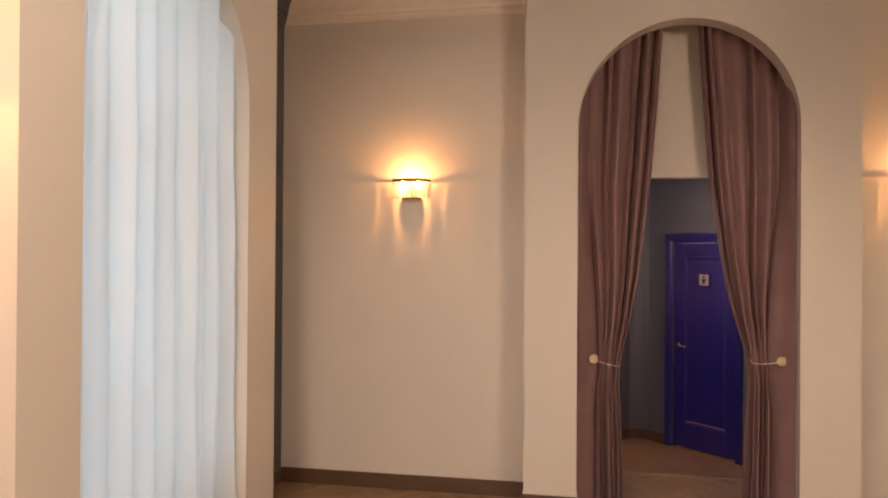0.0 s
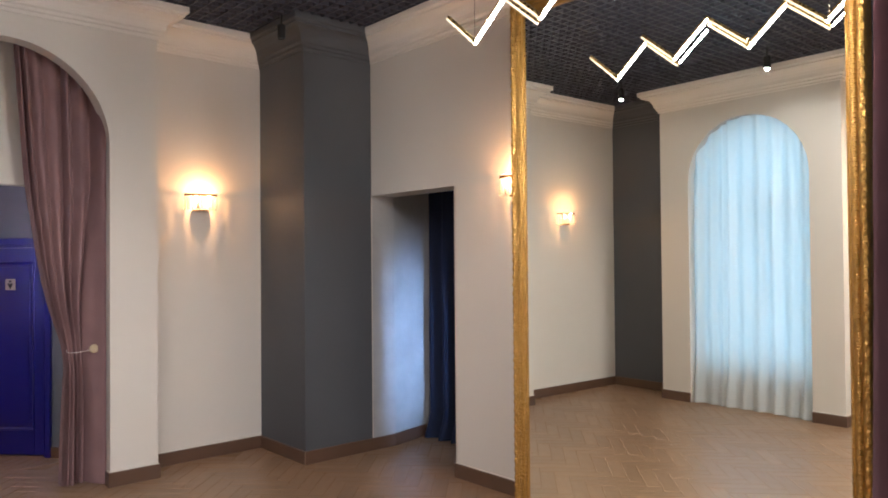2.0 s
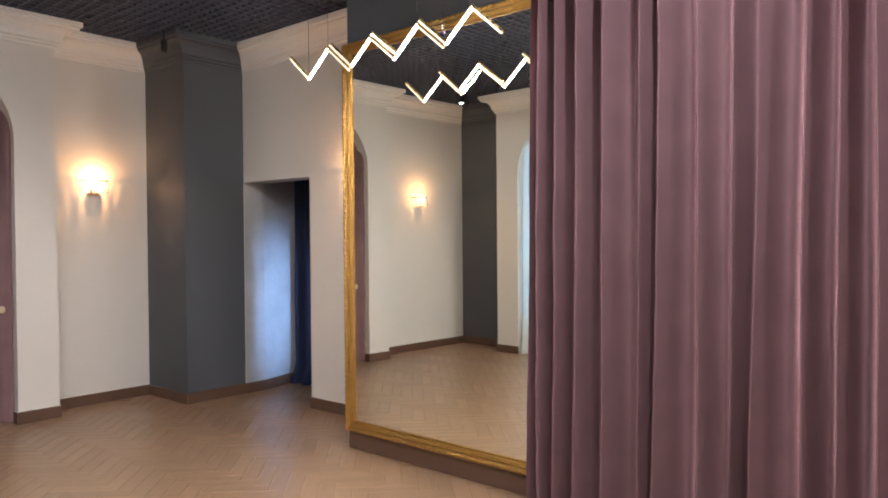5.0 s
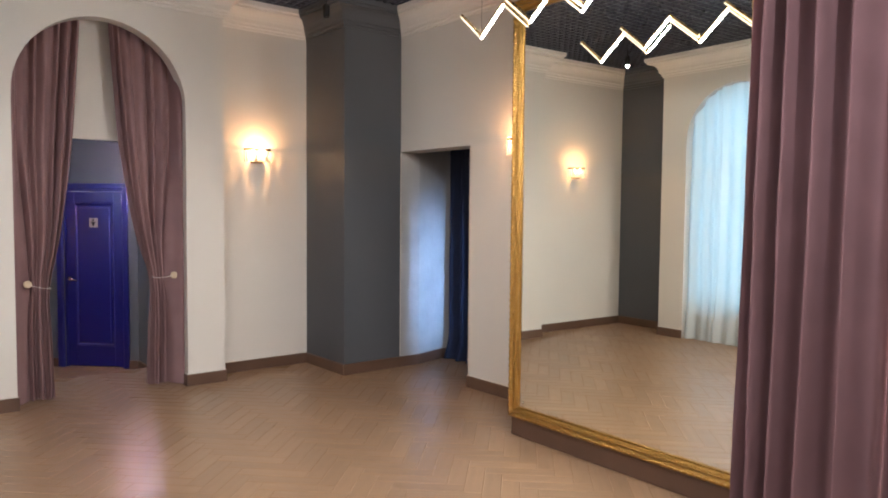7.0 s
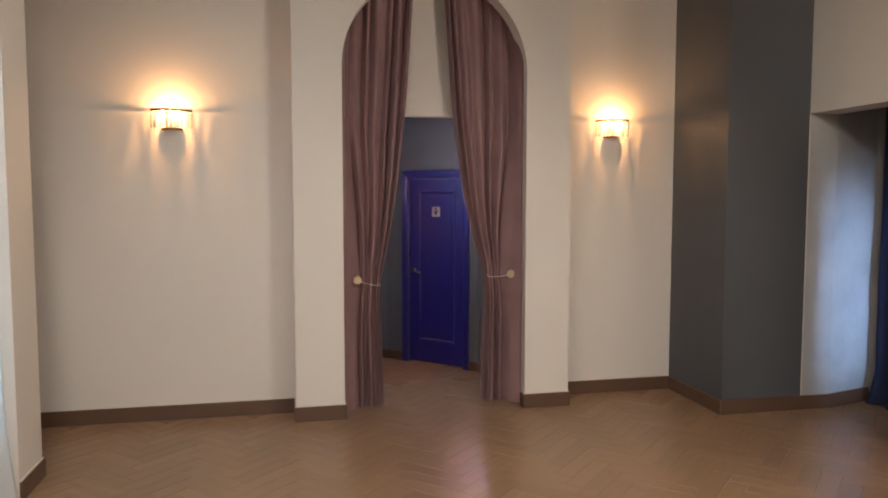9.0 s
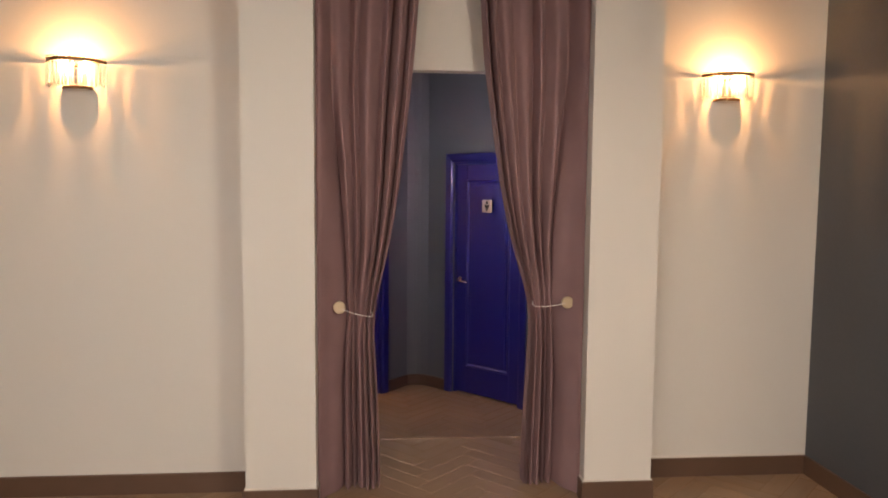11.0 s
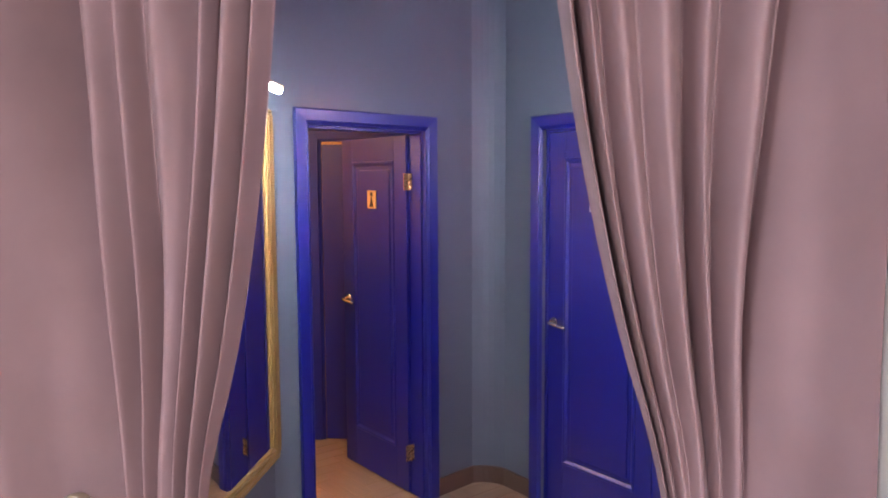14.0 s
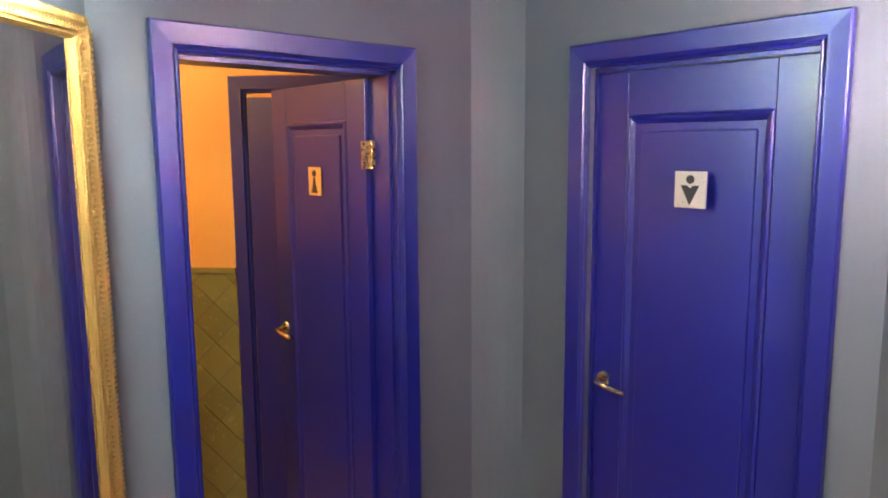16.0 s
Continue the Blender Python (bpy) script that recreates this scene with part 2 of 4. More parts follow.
def tube(bm, pts, r, seg=8, closed=False):
    """A round rod along a line of points."""
    pts = [Vector(p) for p in pts]
    rings, n = [], len(pts)
    for i, p in enumerate(pts):
        a = pts[(i - 1) % n] if closed or i else p
        b = pts[(i + 1) % n] if closed or i < n - 1 else p
        t = (b - a).normalized()
        u = t.cross(Vector((0.13, 0.21, 0.97))).normalized()
        w = t.cross(u)
        rings.append([bm.verts.new(p + r * (math.cos(k * math.tau / seg) * u + math.sin(k * math.tau / seg) * w)) for k in range(seg)])
    for i in range(n if closed else n - 1):
        A, B = rings[i], rings[(i + 1) % n]
        for k in range(seg):
            bm.faces.new((A[k], A[(k + 1) % seg], B[(k + 1) % seg], B[k]))
    if not closed:
        bm.faces.new(rings[0])
        bm.faces.new(rings[-1])
    return bm


def lathe(bm, profile, m, seg=20, arc=math.tau, start=0.0):
    """Turn a profile of (radius, height) about z, then place it by m."""
    full = arc > math.tau - 1e-6
    cols = [[bm.verts.new(m @ Vector((r * math.cos(start + arc * k / seg), r * math.sin(start + arc * k / seg), z))) for r, z in profile]
            for k in range(seg if full else seg + 1)]
    for k in range(seg):
        A, B = cols[k], cols[(k + 1) % len(cols)]
        for i in range(len(profile) - 1):
            bm.faces.new((A[i], A[i + 1], B[i + 1], B[i]))
    return bm


def sweep(profile, path, closed=False):
    """One mesh a segment: the profile of (out, z) carried along path (x, y), out to the right of the way, with mitred corners."""
    pts = [Vector(p) for p in path]
    n = len(pts)

    def right(i):
        d = (pts[(i + 1) % n] - pts[i]).normalized()
        return Vector((d.y, -d.x))
    joints = []
    for i in range(n):
        r1 = right(i) if closed or i < n - 1 else right(i - 1)
        r0 = right(i - 1) if closed or i else r1
        s = (r0 + r1).normalized()
        joints.append(s / max(0.3, s.dot(r1)))
    out = []
    for i in range(n if closed else n - 1):
        bm = bmesh.new()
        j = (i + 1) % n
        A = [bm.verts.new((*(pts[i] + joints[i] * o), z)) for o, z in profile]
        B = [bm.verts.new((*(pts[j] + joints[j] * o), z)) for o, z in profile]
        for k in range(len(profile)):
            k2 = (k + 1) % len(profile)
            bm.faces.new((A[k], A[k2], B[k2], B[k]))
        bm.faces.new(A)
        bm.faces.new(B)
        out.append(bm)
    return out


def arch(cx, half, spring, n=28):
    """Points of a round-headed opening from the left foot over the top to the right foot."""
    pts = [(cx - half, 0.0)]
    for k in range(n + 1):
        a = math.pi * (1 - k / n)
        pts.append((cx + half * math.cos(a), spring + half * math.sin(a)))
    pts.append((cx + half, 0.0))
    return pts


def drape(bm, edge0, edge1, at, nu=120, nv=60, folds=8, depth=0.04, seed=0, top=3.5, bottom=0.03, crisp=0.0, widths=None, soft=0.11, warp=None):
    """A hanging cloth: edge0(z) and edge1(z) give its two sides; at(s, z, d) maps side, height and depth to a place.
    Folds of uneven width run down the cloth and grow deeper where it is gathered; crisp > 0 makes their crests (positive d) narrow."""
    rnd = random.Random(seed)
    ws = widths or [rnd.uniform(0.6, 1.5) for _ in range(folds)]
    folds = len(ws)
    stops = [sum(ws[:k]) / sum(ws) for k in range(folds + 1)]
    ph = [rnd.uniform(-0.10, 0.10) for _ in range(folds + 1)]
    am = [rnd.uniform(0.5, 1.3) for _ in range(folds + 1)]
    w0 = max(abs(edge1(top) - edge0(top)), 0.01)
    grid = []
    for j in range(nv + 1):
        z = top + (bottom - top) * j / nv
        row = []
        a, b = edge0(z), edge1(z)
        squeeze = min(2.2, w0 / max(abs(b - a), 0.05))
        sway = [p * math.sin(z * 1.3 + 5 * k) / folds for k, p in enumerate(ph)]
        marks = [0.0] + [q + sway[k] for k, q in enumerate(stops) if 0 < k < folds] + [1.0]
        for i in range(nu + 1):
            u = i / nu
            k = max(q for q in range(folds) if u >= marks[q])
            fr = (u - marks[k]) / (marks[k + 1] - marks[k])
            amp = am[k] * (1 - fr) + am[k + 1] * fr
            if crisp:
                bend = math.sqrt(math.sin(math.pi * fr) ** 2 + soft * soft) - soft * 0.999
                wave = 1 - 2 * bend ** crisp
            else:
                wave = math.cos(math.tau * fr)
            d = depth * amp * wave * min(1.3, 0.55 + 0.45 * squeeze)
            d += 0.018 * noise.noise((u * folds * 0.7, z * 0.9, seed)) + 0.006 * noise.noise((u * folds * 2.3, z * 2.1, seed + 3))
            s = a + (b - a) * (warp(u, z) if warp else u)
            row.append(bm.verts.new(at(s, z, d)))
        grid.append(row)
    for j in range(nv):
        for i in range(nu):
            bm.faces.new((grid[j][i], grid[j][i + 1], grid[j + 1][i + 1], grid[j + 1][i]))
    return bm

# ---------------------------------------------------------------- the hall: walls
TOP = 3.95          # underside of the open-cell ceiling
WEST, EAST, NORTH_L, NORTH_R, SOUTH = -2.08, 3.97, 5.44, 5.49, -5.0
WIN_X, WIN0, WIN1, WIN_C, WIN_R, WIN_SPRING = -1.68, 2.15, 4.375, 3.235, 0.742, 2.74
BOX_Y, BOX0, BOX1 = 5.17, -0.11, 2.132
ARCH_C, ARCH_R, ARCH_SPRING = 1.008, 0.742, 2.755
PIL_X, PIL_Y = 3.24, 4.66
DOOR0, DOOR1, DOOR_H = 3.475, 4.655, 2.42
H = 4.5

xz = lambda u, v, d: (u, d, v)
yz = lambda u, v, d: (d, u, v)

structure("wall_west_south", boxed(WEST - 0.3, SOUTH, 0, WEST, WIN0 + 0.001, H), M_WALL, "warm white plastered wall with a sconce")
structure("wall_west_recess", boxed(WEST - 0.3, WIN1 - 0.001, 0, WEST, NORTH_L + 0.3, H), M_GREY, "dark grey painted wall recess beside the window")
o = arch(WIN_C, WIN_R, WIN_SPRING)
structure("wall_west_window", prism([(WIN0, 0), *o, (WIN1, 0), (WIN1, H), (WIN0, H)], yz, WIN_X, WIN_X - 0.33), M_WALL,
          "warm white projecting wall with a tall arched window opening")
structure("wall_north_west", boxed(WEST, NORTH_L, 0, BOX0 + 0.1, NORTH_L + 0.25, H), M_WALL, "warm white plastered wall with a crystal sconce")
structure("wall_north_arch", prism([(BOX0, 0), *arch(ARCH_C, ARCH_R, ARCH_SPRING), (BOX1, 0), (BOX1, H), (BOX0, H)], xz, BOX_Y, BOX_Y + 0.16),
          M_WALL, "warm white projecting wall with a round arched opening")
structure("wall_arch_side_west", boxed(BOX0, BOX_Y + 0.16, 0, BOX0 + 0.12, 5.60, H), M_WALL, "warm white return of the arched wall")
structure("wall_arch_side_east", boxed(BOX1 - 0.12, BOX_Y + 0.16, 0, BOX1, 5.60, H), M_WALL, "warm white return of the arched wall")
IN0, IN1, IN_H = 0.22, 1.80, 2.43
structure("wall_inner", prism([(BOX0, 0), (IN0, 0), (IN0, IN_H), (IN1, IN_H), (IN1, 0), (BOX1, 0), (BOX1, H), (BOX0, H)], xz, 5.60, 5.70),
          M_WALL, "warm white inner wall above a square opening behind the curtains")
structure("wall_north_east", boxed(BOX1 - 0.1, NORTH_R, 0, EAST + 0.2, NORTH_R + 0.25, H), M_WALL, "warm white plastered wall with a crystal sconce")
structure("wall_pillar", boxed(PIL_X, PIL_Y, 0, EAST, NORTH_R, H), M_GREY, "dark grey painted corner pillar", "pillar")
structure("wall_east", prism([(SOUTH, 0), (DOOR0, 0), (DOOR0, DOOR_H), (DOOR1, DOOR_H), (DOOR1, 0), (PIL_Y + 0.4, 0), (PIL_Y + 0.4, H), (SOUTH, H)],
                             yz, EAST, EAST + 0.26), M_WALL, "warm white wall with a tall doorway to a passage")
structure("wall_south", boxed(WEST - 0.3, SOUTH - 0.25, 0, EAST + 0.3, SOUTH, H), M_WALL, "plain warm white wall closing the hall")

# mirror pier, turned a little from the wall
PIER = pose(3.268, 2.10, 0, 0, 0, -1.05)
b = boxed(0, -2.6, 0, 0.9, 0, H)
ob = structure("wall_mirror_pier", b, M_GREY, "dark grey pier that carries the large mirror", "pier")
ob.matrix_world = scaled(PIER)

# passage behind the doorway
structure("wall_passage_north", prism([(EAST + 0.26, DOOR1), (4.72, 4.775), (5.6, 4.775), (5.6, 5.1), (EAST + 0.26, 5.1)], lambda u, v, d: (u, v, d), 0, 3.0),
          M_PLASTER, "grey stucco side of the passage")
structure("wall_doorway_lining", boxed(EAST + 0.002, DOOR1 - 0.005, 0, EAST + 0.26, DOOR1 - 0.0005, DOOR_H), M_PLASTER, "grey stucco side of the doorway")
structure("wall_passage_east", boxed(5.4, 1.8, 0, 5.6, 4.8, 3.0), M_WALL, "plain wall behind the navy curtain")
structure("wall_passage_south", boxed(4.2, 1.8, 0, 5.6, 2.0, 3.0), M_WALL, "plain wall at the end of the passage")
structure("ceiling_passage", boxed(4.2, 1.8, 2.9, 5.6, 5.1, 3.05), M_WALL, "plain passage ceiling", "ceiling")

# ---------------------------------------------------------------- vestibule walls
VP = [(-0.11, 5.70), (-0.11, 7.778), (0.88, 8.891)]
for k in range(1, 6):
    u = k / 6
    VP.append((0.88 + 0.22 * u, 8.891 - 0.024 * u + 0.030 * math.sin(math.pi * u)))
VP += [(1.10, 8.867), (2.06, 7.88), (2.06, 5.70)]
V_H, LOW = 2.95, -0.352          # vestibule ceiling, and its floor two steps below the hall
STEP1, STEP2 = 6.28, 6.62
W_DIR, W_N = Vector((0.669, 0.753, 0)).normalized(), Vector((0.753, -0.669, 0)).normalized()
M_DIR, M_N = Vector((0.697, -0.716, 0)).normalized(), Vector((-0.716, -0.697, 0)).normalized()


def wall_with_door(name, p0, p1, q0, q1, label):
    """Wall from p0 to p1 (plan) with a doorway from q0 to q1 metres along it."""
    p0, p1 = Vector((*p0, 0)), Vector((*p1, 0))
    d = (p1 - p0).normalized()
    n = Vector((-d.y, d.x, 0))
    L = (p1 - p0).length
    top = LOW + 2.005 / K
    return structure(name, prism([(0, LOW), (q0, LOW), (q0, top), (q1, top), (q1, LOW), (L, LOW), (L, V_H), (0, V_H)],
                                 lambda u, v, t: p0 + d * u + n * t + Vector((0, 0, v)), 0, 0.10), M_VEST, label)


w0, m0 = Vector((0.016, 7.884, 0)), Vector((1.258, 8.671, 0))
W_W, M_W, CASE = 0.860, 0.854, 0.075      # casing widths in metres
wo = (w0 - Vector((*VP[1], 0))).dot(W_DIR)
wall_with_door("wall_vestibule_west_door", VP[1], VP[2], wo + CASE / K, wo + (W_W - CASE) / K, "blue-grey painted wall with an open doorway")
mo = (m0 - Vector((*VP[8], 0))).dot(M_DIR)
wall_with_door("wall_vestibule_east_door", VP[8], VP[9], mo + CASE / K, mo + (M_W - CASE) / K, "blue-grey painted wall with a closed door")
bm = bmesh.new()
ring = VP[2:9]
lo = [bm.verts.new((*p, LOW)) for p in ring]
hi = [bm.verts.new((*p, V_H)) for p in ring]
lo2 = [bm.verts.new((p[0], p[1] + 0.10, LOW)) for p in ring]
hi2 = [bm.verts.new((p[0], p[1] + 0.10, V_H)) for p in ring]
for i in range(len(ring) - 1):
    for a, c in ((lo, hi), (lo2, hi2), (lo, lo2), (hi, hi2)):
        bm.faces.new((a[i], a[i + 1], c[i + 1], c[i]))
for i in (0, -1):
    bm.faces.new((lo[i], hi[i], hi2[i], lo2[i]))
structure("wall_vestibule_corner", bm, M_VEST, "rounded blue-grey painted corner between the doors")
structure("wall_vestibule_west", boxed(-0.21, 5.70, LOW, -0.11, 7.778, V_H), M_VEST, "blue-grey painted wall that carries the gilt mirror")
structure("wall_vestibule_east", prism([VP[9], VP[10], (2.16, 5.70), (2.16, 7.88)], lambda u, v, d: (u, v, d), LOW, V_H), M_VEST,
          "blue-grey painted wall that carries the neon sign")
structure("ceiling_vestibule", boxed(-0.21, 5.70, V_H, 2.16, 9.02, V_H + 0.1), M_VEST, "blue-grey painted vestibule ceiling", "ceiling")
for i, b in enumerate(sweep([(0, V_H - 0.03), (0.012, V_H - 0.03), (0.012, V_H), (0, V_H)], VP)):
    structure("trim_vestibule", b, M_WHITE, "thin white trim line under the vestibule ceiling", "trim")

# washroom behind the open door
structure("wall_washroom_north", boxed(-1.9, 9.62, LOW, 1.25, 9.72, 3.1), M_ORANGE, "ochre plastered wall above olive tiles")
structure("wall_washroom_west", boxed(-2.0, 7.2, LOW, -1.9, 9.72, 3.1), M_ORANGE, "ochre plastered wall of the washroom")
structure("wall_washroom_east", boxed(1.15, 9.0, LOW, 1.25, 9.62, 3.1), M_ORANGE, "ochre plastered wall of the washroom")
structure("wall_washroom_south", boxed(-1.9, 7.2, LOW, -0.21, 7.3, 3.1), M_ORANGE, "ochre plastered wall of the washroom")
structure("ceiling_washroom", prism([(-2.0, 7.2), (-0.22, 7.2), (-0.22, 7.80), (0.82, 9.04), (1.25, 9.04), (1.25, 9.72), (-2.0, 9.72)],
                                    lambda u, v, d: (u, v, d), 2.96, 3.1), M_WALL, "pale washroom ceiling", "ceiling")

# ---------------------------------------------------------------- cornice and baseboard
CORN = [(0, 3.68), (0.018, 3.68), (0.018, 3.705), (0.035, 3.715), (0.035, 3.735), (0.055, 3.75)]
CORN += [(0.055 + 0.11 * (1 - math.cos(k * math.pi / 10)), 3.75 + 0.12 * math.sin(k * math.pi / 10)) for k in range(1, 6)]
CORN += [(0.175, 3.87), (0.175, 3.89), (0.20, 3.90), (0.20, TOP), (0, TOP)]
RUN = [((WEST, SOUTH), M_CORNICE), ((WEST, WIN0), M_CORNICE), ((WIN_X, WIN0), M_CORNICE), ((WIN_X, WIN1), M_CORNICE), ((WEST, WIN1), M_GREY),
       ((WEST, NORTH_L), M_CORNICE), ((BOX0, NORTH_L), M_CORNICE), ((BOX0, BOX_Y), M_CORNICE), ((BOX1, BOX_Y), M_CORNICE), ((BOX1, NORTH_R), M_CORNICE),
       ((PIL_X, NORTH_R), M_GREY), ((PIL_X, PIL_Y), M_GREY), ((EAST, PIL_Y), M_CORNICE), ((EAST, 2.12), M_CORNICE)]
for b, (_, m) in zip(sweep(CORN, [p for p, _ in RUN]), RUN):
    structure("cornice", b, m, "stepped plaster cornice painted dark grey" if m is M_GREY else "stepped white plaster cornice", "cornice")
BASE = [(0, 0), (0.014, 0), (0.014, 0.112), (0.010, 0.116), (0, 0.116)]
for run in ([(WEST, SOUTH), (WEST, WIN0), (WIN_X, WIN0), (WIN_X, WIN_C - WIN_R)],
            [(WIN_X, WIN_C + WIN_R), (WIN_X, WIN1), (WEST, WIN1), (WEST, NORTH_L), (BOX0, NORTH_L), (BOX0, BOX_Y), (ARCH_C - ARCH_R, BOX_Y), (ARCH_C - ARCH_R, BOX_Y + 0.16)],
            [(ARCH_C + ARCH_R, BOX_Y + 0.16), (ARCH_C + ARCH_R, BOX_Y), (BOX1, BOX_Y), (BOX1, NORTH_R), (PIL_X, NORTH_R), (PIL_X, PIL_Y), (EAST, PIL_Y), (EAST + 0.26, DOOR1 - 0.002), (4.72, 4.773)],
            [(EAST + 0.26, DOOR0), (EAST, DOOR0), (EAST, 2.12)]):
    for b in sweep(BASE, run):
        structure("baseboard", b, M_BASE, "low brown wood-look tile baseboard", "baseboard")
    for (x0, y0), (x1, y1), b in zip(run, run[1:], sweep([(0, 0.117), (0.009, 0.117), (0.007, 0.121), (0, 0.123)], run)):
        if x0 >= PIL_X and min(y0, y1) > DOOR0 or x0 == WEST and y1 > 5 or x1 == WEST and y1 == WIN1:
            b.free()
            continue
        structure("trim_joint", b, M_CAULK, "thin pale filler line above the baseboard", "trim")
structure("trim_pillar_joint", boxed(PIL_X - 0.017, PIL_Y - 0.017, 0, PIL_X - 0.012, PIL_Y - 0.012, 0.117), M_GROUT, "thin pale filler line on the corner of the baseboard", "trim")
for y0, y1 in ((DOOR1 - 0.003, DOOR1 + 0.012), (DOOR0 - 0.012, DOOR0 + 0.003)):
    structure("trim_doorway_edge", boxed(EAST - 0.003, y0, 0.124, EAST + 0.012, y1, DOOR_H), M_CAULK, "pale corner bead on the edge of the doorway", "trim")
LOWBASE = [(o, z + LOW) for o, z in BASE]
for run in ([(-0.11, STEP2), VP[1], tuple((w0 - W_N * 0.02).xy)],
            [tuple((w0 + W_DIR * W_W / K - W_N * 0.02).xy)] + VP[2:9] + [tuple((m0 - M_N * 0.02).xy)],
            [tuple((m0 + M_DIR * M_W / K - M_N * 0.02).xy), VP[9], (2.06, STEP2)]):
    for b in sweep(LOWBASE, run):
        structure("baseboard", b, M_BASE, "low brown wood-look tile baseboard", "baseboard")
# tiled plinth under the mirror
b = structure("baseboard_plinth", boxed(-0.025, -2.6, 0, 0.0, 0.0, 0.165, bevel=0.003), M_BASE, "brown wood-look tile plinth under the large mirror", "baseboard")
b.matrix_world = scaled(PIER)

# ---------------------------------------------------------------- ceiling
structure("ceiling_slab", boxed(WEST - 0.3, SOUTH - 0.2, H, EAST + 0.3, 5.8, H + 0.1), M_CEIL, "black slab above the open-cell ceiling", "ceiling")
bm = bmesh.new()


def bar(x0, y0, x1, y1):
    vs = [bm.verts.new((x, y, z)) for z in (TOP, TOP + 0.04) for x, y in ((x0, y0), (x1, y0), (x1, y1), (x0, y1))]
    for f in ((0, 1, 2, 3), (4, 5, 6, 7), (0, 1, 5, 4), (1, 2, 6, 5), (2, 3, 7, 6), (3, 0, 4, 7)):
        bm.faces.new([vs[i] for i in f])


CELL = 0.10
y = SOUTH
while y < NORTH_R:
    bar(WEST, y - 0.005, EAST, y + 0.005)
    y += CELL
x = WEST
while x < EAST:
    bar(x - 0.005, SOUTH, x + 0.005, NORTH_R)
    x += CELL
structure("ceiling_grid", bm, M_GRID, "black open-cell metal grid ceiling", "ceiling")

# ---------------------------------------------------------------- window in the arch
win = thing("window_1", pose(WIN_X - 0.55, WIN_C, 0), "white window frame with panes behind the sheer curtain", "window", "", "structure")
bm = bmesh.new()
for y0, z0, y1, z1 in ((-0.80, 0.50, -0.70, 3.5), (0.70, 0.50, 0.80, 3.5), (-0.70, 0.50, 0.70, 0.58), (-0.70, 3.42, 0.70, 3.5)):
    box(bm, -0.05, y0, z0, 0.05, y1, z1, bevel=0.006)
part("window_frame", bm, M_FRAMEWHITE, win)
for name, a in (("mullion", (-0.04, 0.06, 0.58, 0.04, 0.14, 3.42)), ("transom", (-0.035, -0.70, 2.40, 0.035, 0.70, 2.48))):
    part(name, boxed(*a, bevel=0.005), M_FRAMEWHITE, win)
for y0, y1, z0, z1 in ((-0.70, 0.06, 0.58, 2.40), (0.14, 0.70, 0.58, 2.40), (-0.70, 0.06, 2.48, 3.42), (0.14, 0.70, 2.48, 3.42)):
    p = part("pane", boxed(-0.004, y0, z0, 0.004, y1, z1), M_GLASS, win)
    p.visible_shadow = False
part("window_sill", boxed(-0.06, -0.80, 0.43, 0.30, 0.80, 0.50, bevel=0.01), M_FRAMEWHITE, win)
structure("wall_window_reveal", prism([(WIN0, 0), (WIN0, H), (WIN1, H), (WIN1, 0), (WIN1 - 0.14, 0), (WIN1 - 0.14, 3.6), (WIN0 + 0.14, 3.6), (WIN0 + 0.14, 0)],
                                      yz, WIN_X - 0.33, WIN_X - 0.65), M_WALL, "pale plastered reveal of the window")
structure("wall_window_apron", boxed(WIN_X - 0.65, WIN0 + 0.14, 0, WIN_X - 0.45, WIN1 - 0.14, 0.435), M_WALL, "low wall under the window")


def daylight_backdrop():
    m = bpy.data.materials.new("distant_foliage")
    m.use_nodes = True
    n, l = m.node_tree.nodes, m.node_tree.links
    b = n["Principled BSDF"]
    co, no, rp = n.new("ShaderNodeTexCoord"), n.new("ShaderNodeTexNoise"), n.new("ShaderNodeValToRGB")
    no.inputs["Scale"].default_value, no.inputs["Detail"].default_value = 1.6, 9
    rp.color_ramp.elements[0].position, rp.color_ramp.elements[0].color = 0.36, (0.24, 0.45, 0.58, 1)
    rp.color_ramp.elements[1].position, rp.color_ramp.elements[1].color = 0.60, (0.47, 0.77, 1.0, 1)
    l.new(co.outputs["Object"], no.inputs["Vector"])
    l.new(no.outputs["Fac"], rp.inputs["Fac"])
    l.new(rp.outputs[0], b.inputs["Base Color"])
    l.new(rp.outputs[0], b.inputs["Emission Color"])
    # the backdrop itself glows, in place of daylight on trees and sky
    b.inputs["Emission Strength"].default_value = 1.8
    return m


structure("backdrop", boxed(-9.1, -8, -1, -9, 16, 10), daylight_backdrop(), "glowing pale blue backdrop for the trees and sky outside the window", "backdrop")
structure("ground", boxed(-60, -60, -1.4, 60, 60, -1.3), mat("outdoor_ground", (0.12, 0.12, 0.11), 0.9), "grey ground outside", "ground")

# sheer curtain, puddling a little at the floor
sheer = thing("sheer_curtain", pose(0, 0, 0), "white sheer voile curtain hanging to the floor in the arched window", "curtain")
bm = bmesh.new()


def sheer_at(s, z, d):
    flare = max(0.0, 0.5 - z) * 0.12
    return (WIN_X - 0.09 + d + flare, s, z)


drape(bm, lambda z: WIN_C - 0.80 - 0.02, lambda z: WIN_C + 0.80 + 0.02, sheer_at, 220, 40, 10, 0.034, 5, 3.62, 0.012)
part("voile", bm, M_SHEER, sheer, smooth=True)
part("rail", cyl(bmesh.new(), (WIN_X - 0.09, WIN_C - 0.82, 3.63), (WIN_X - 0.09, WIN_C + 0.82, 3.63), 0.012), M_FRAMEWHITE, sheer)


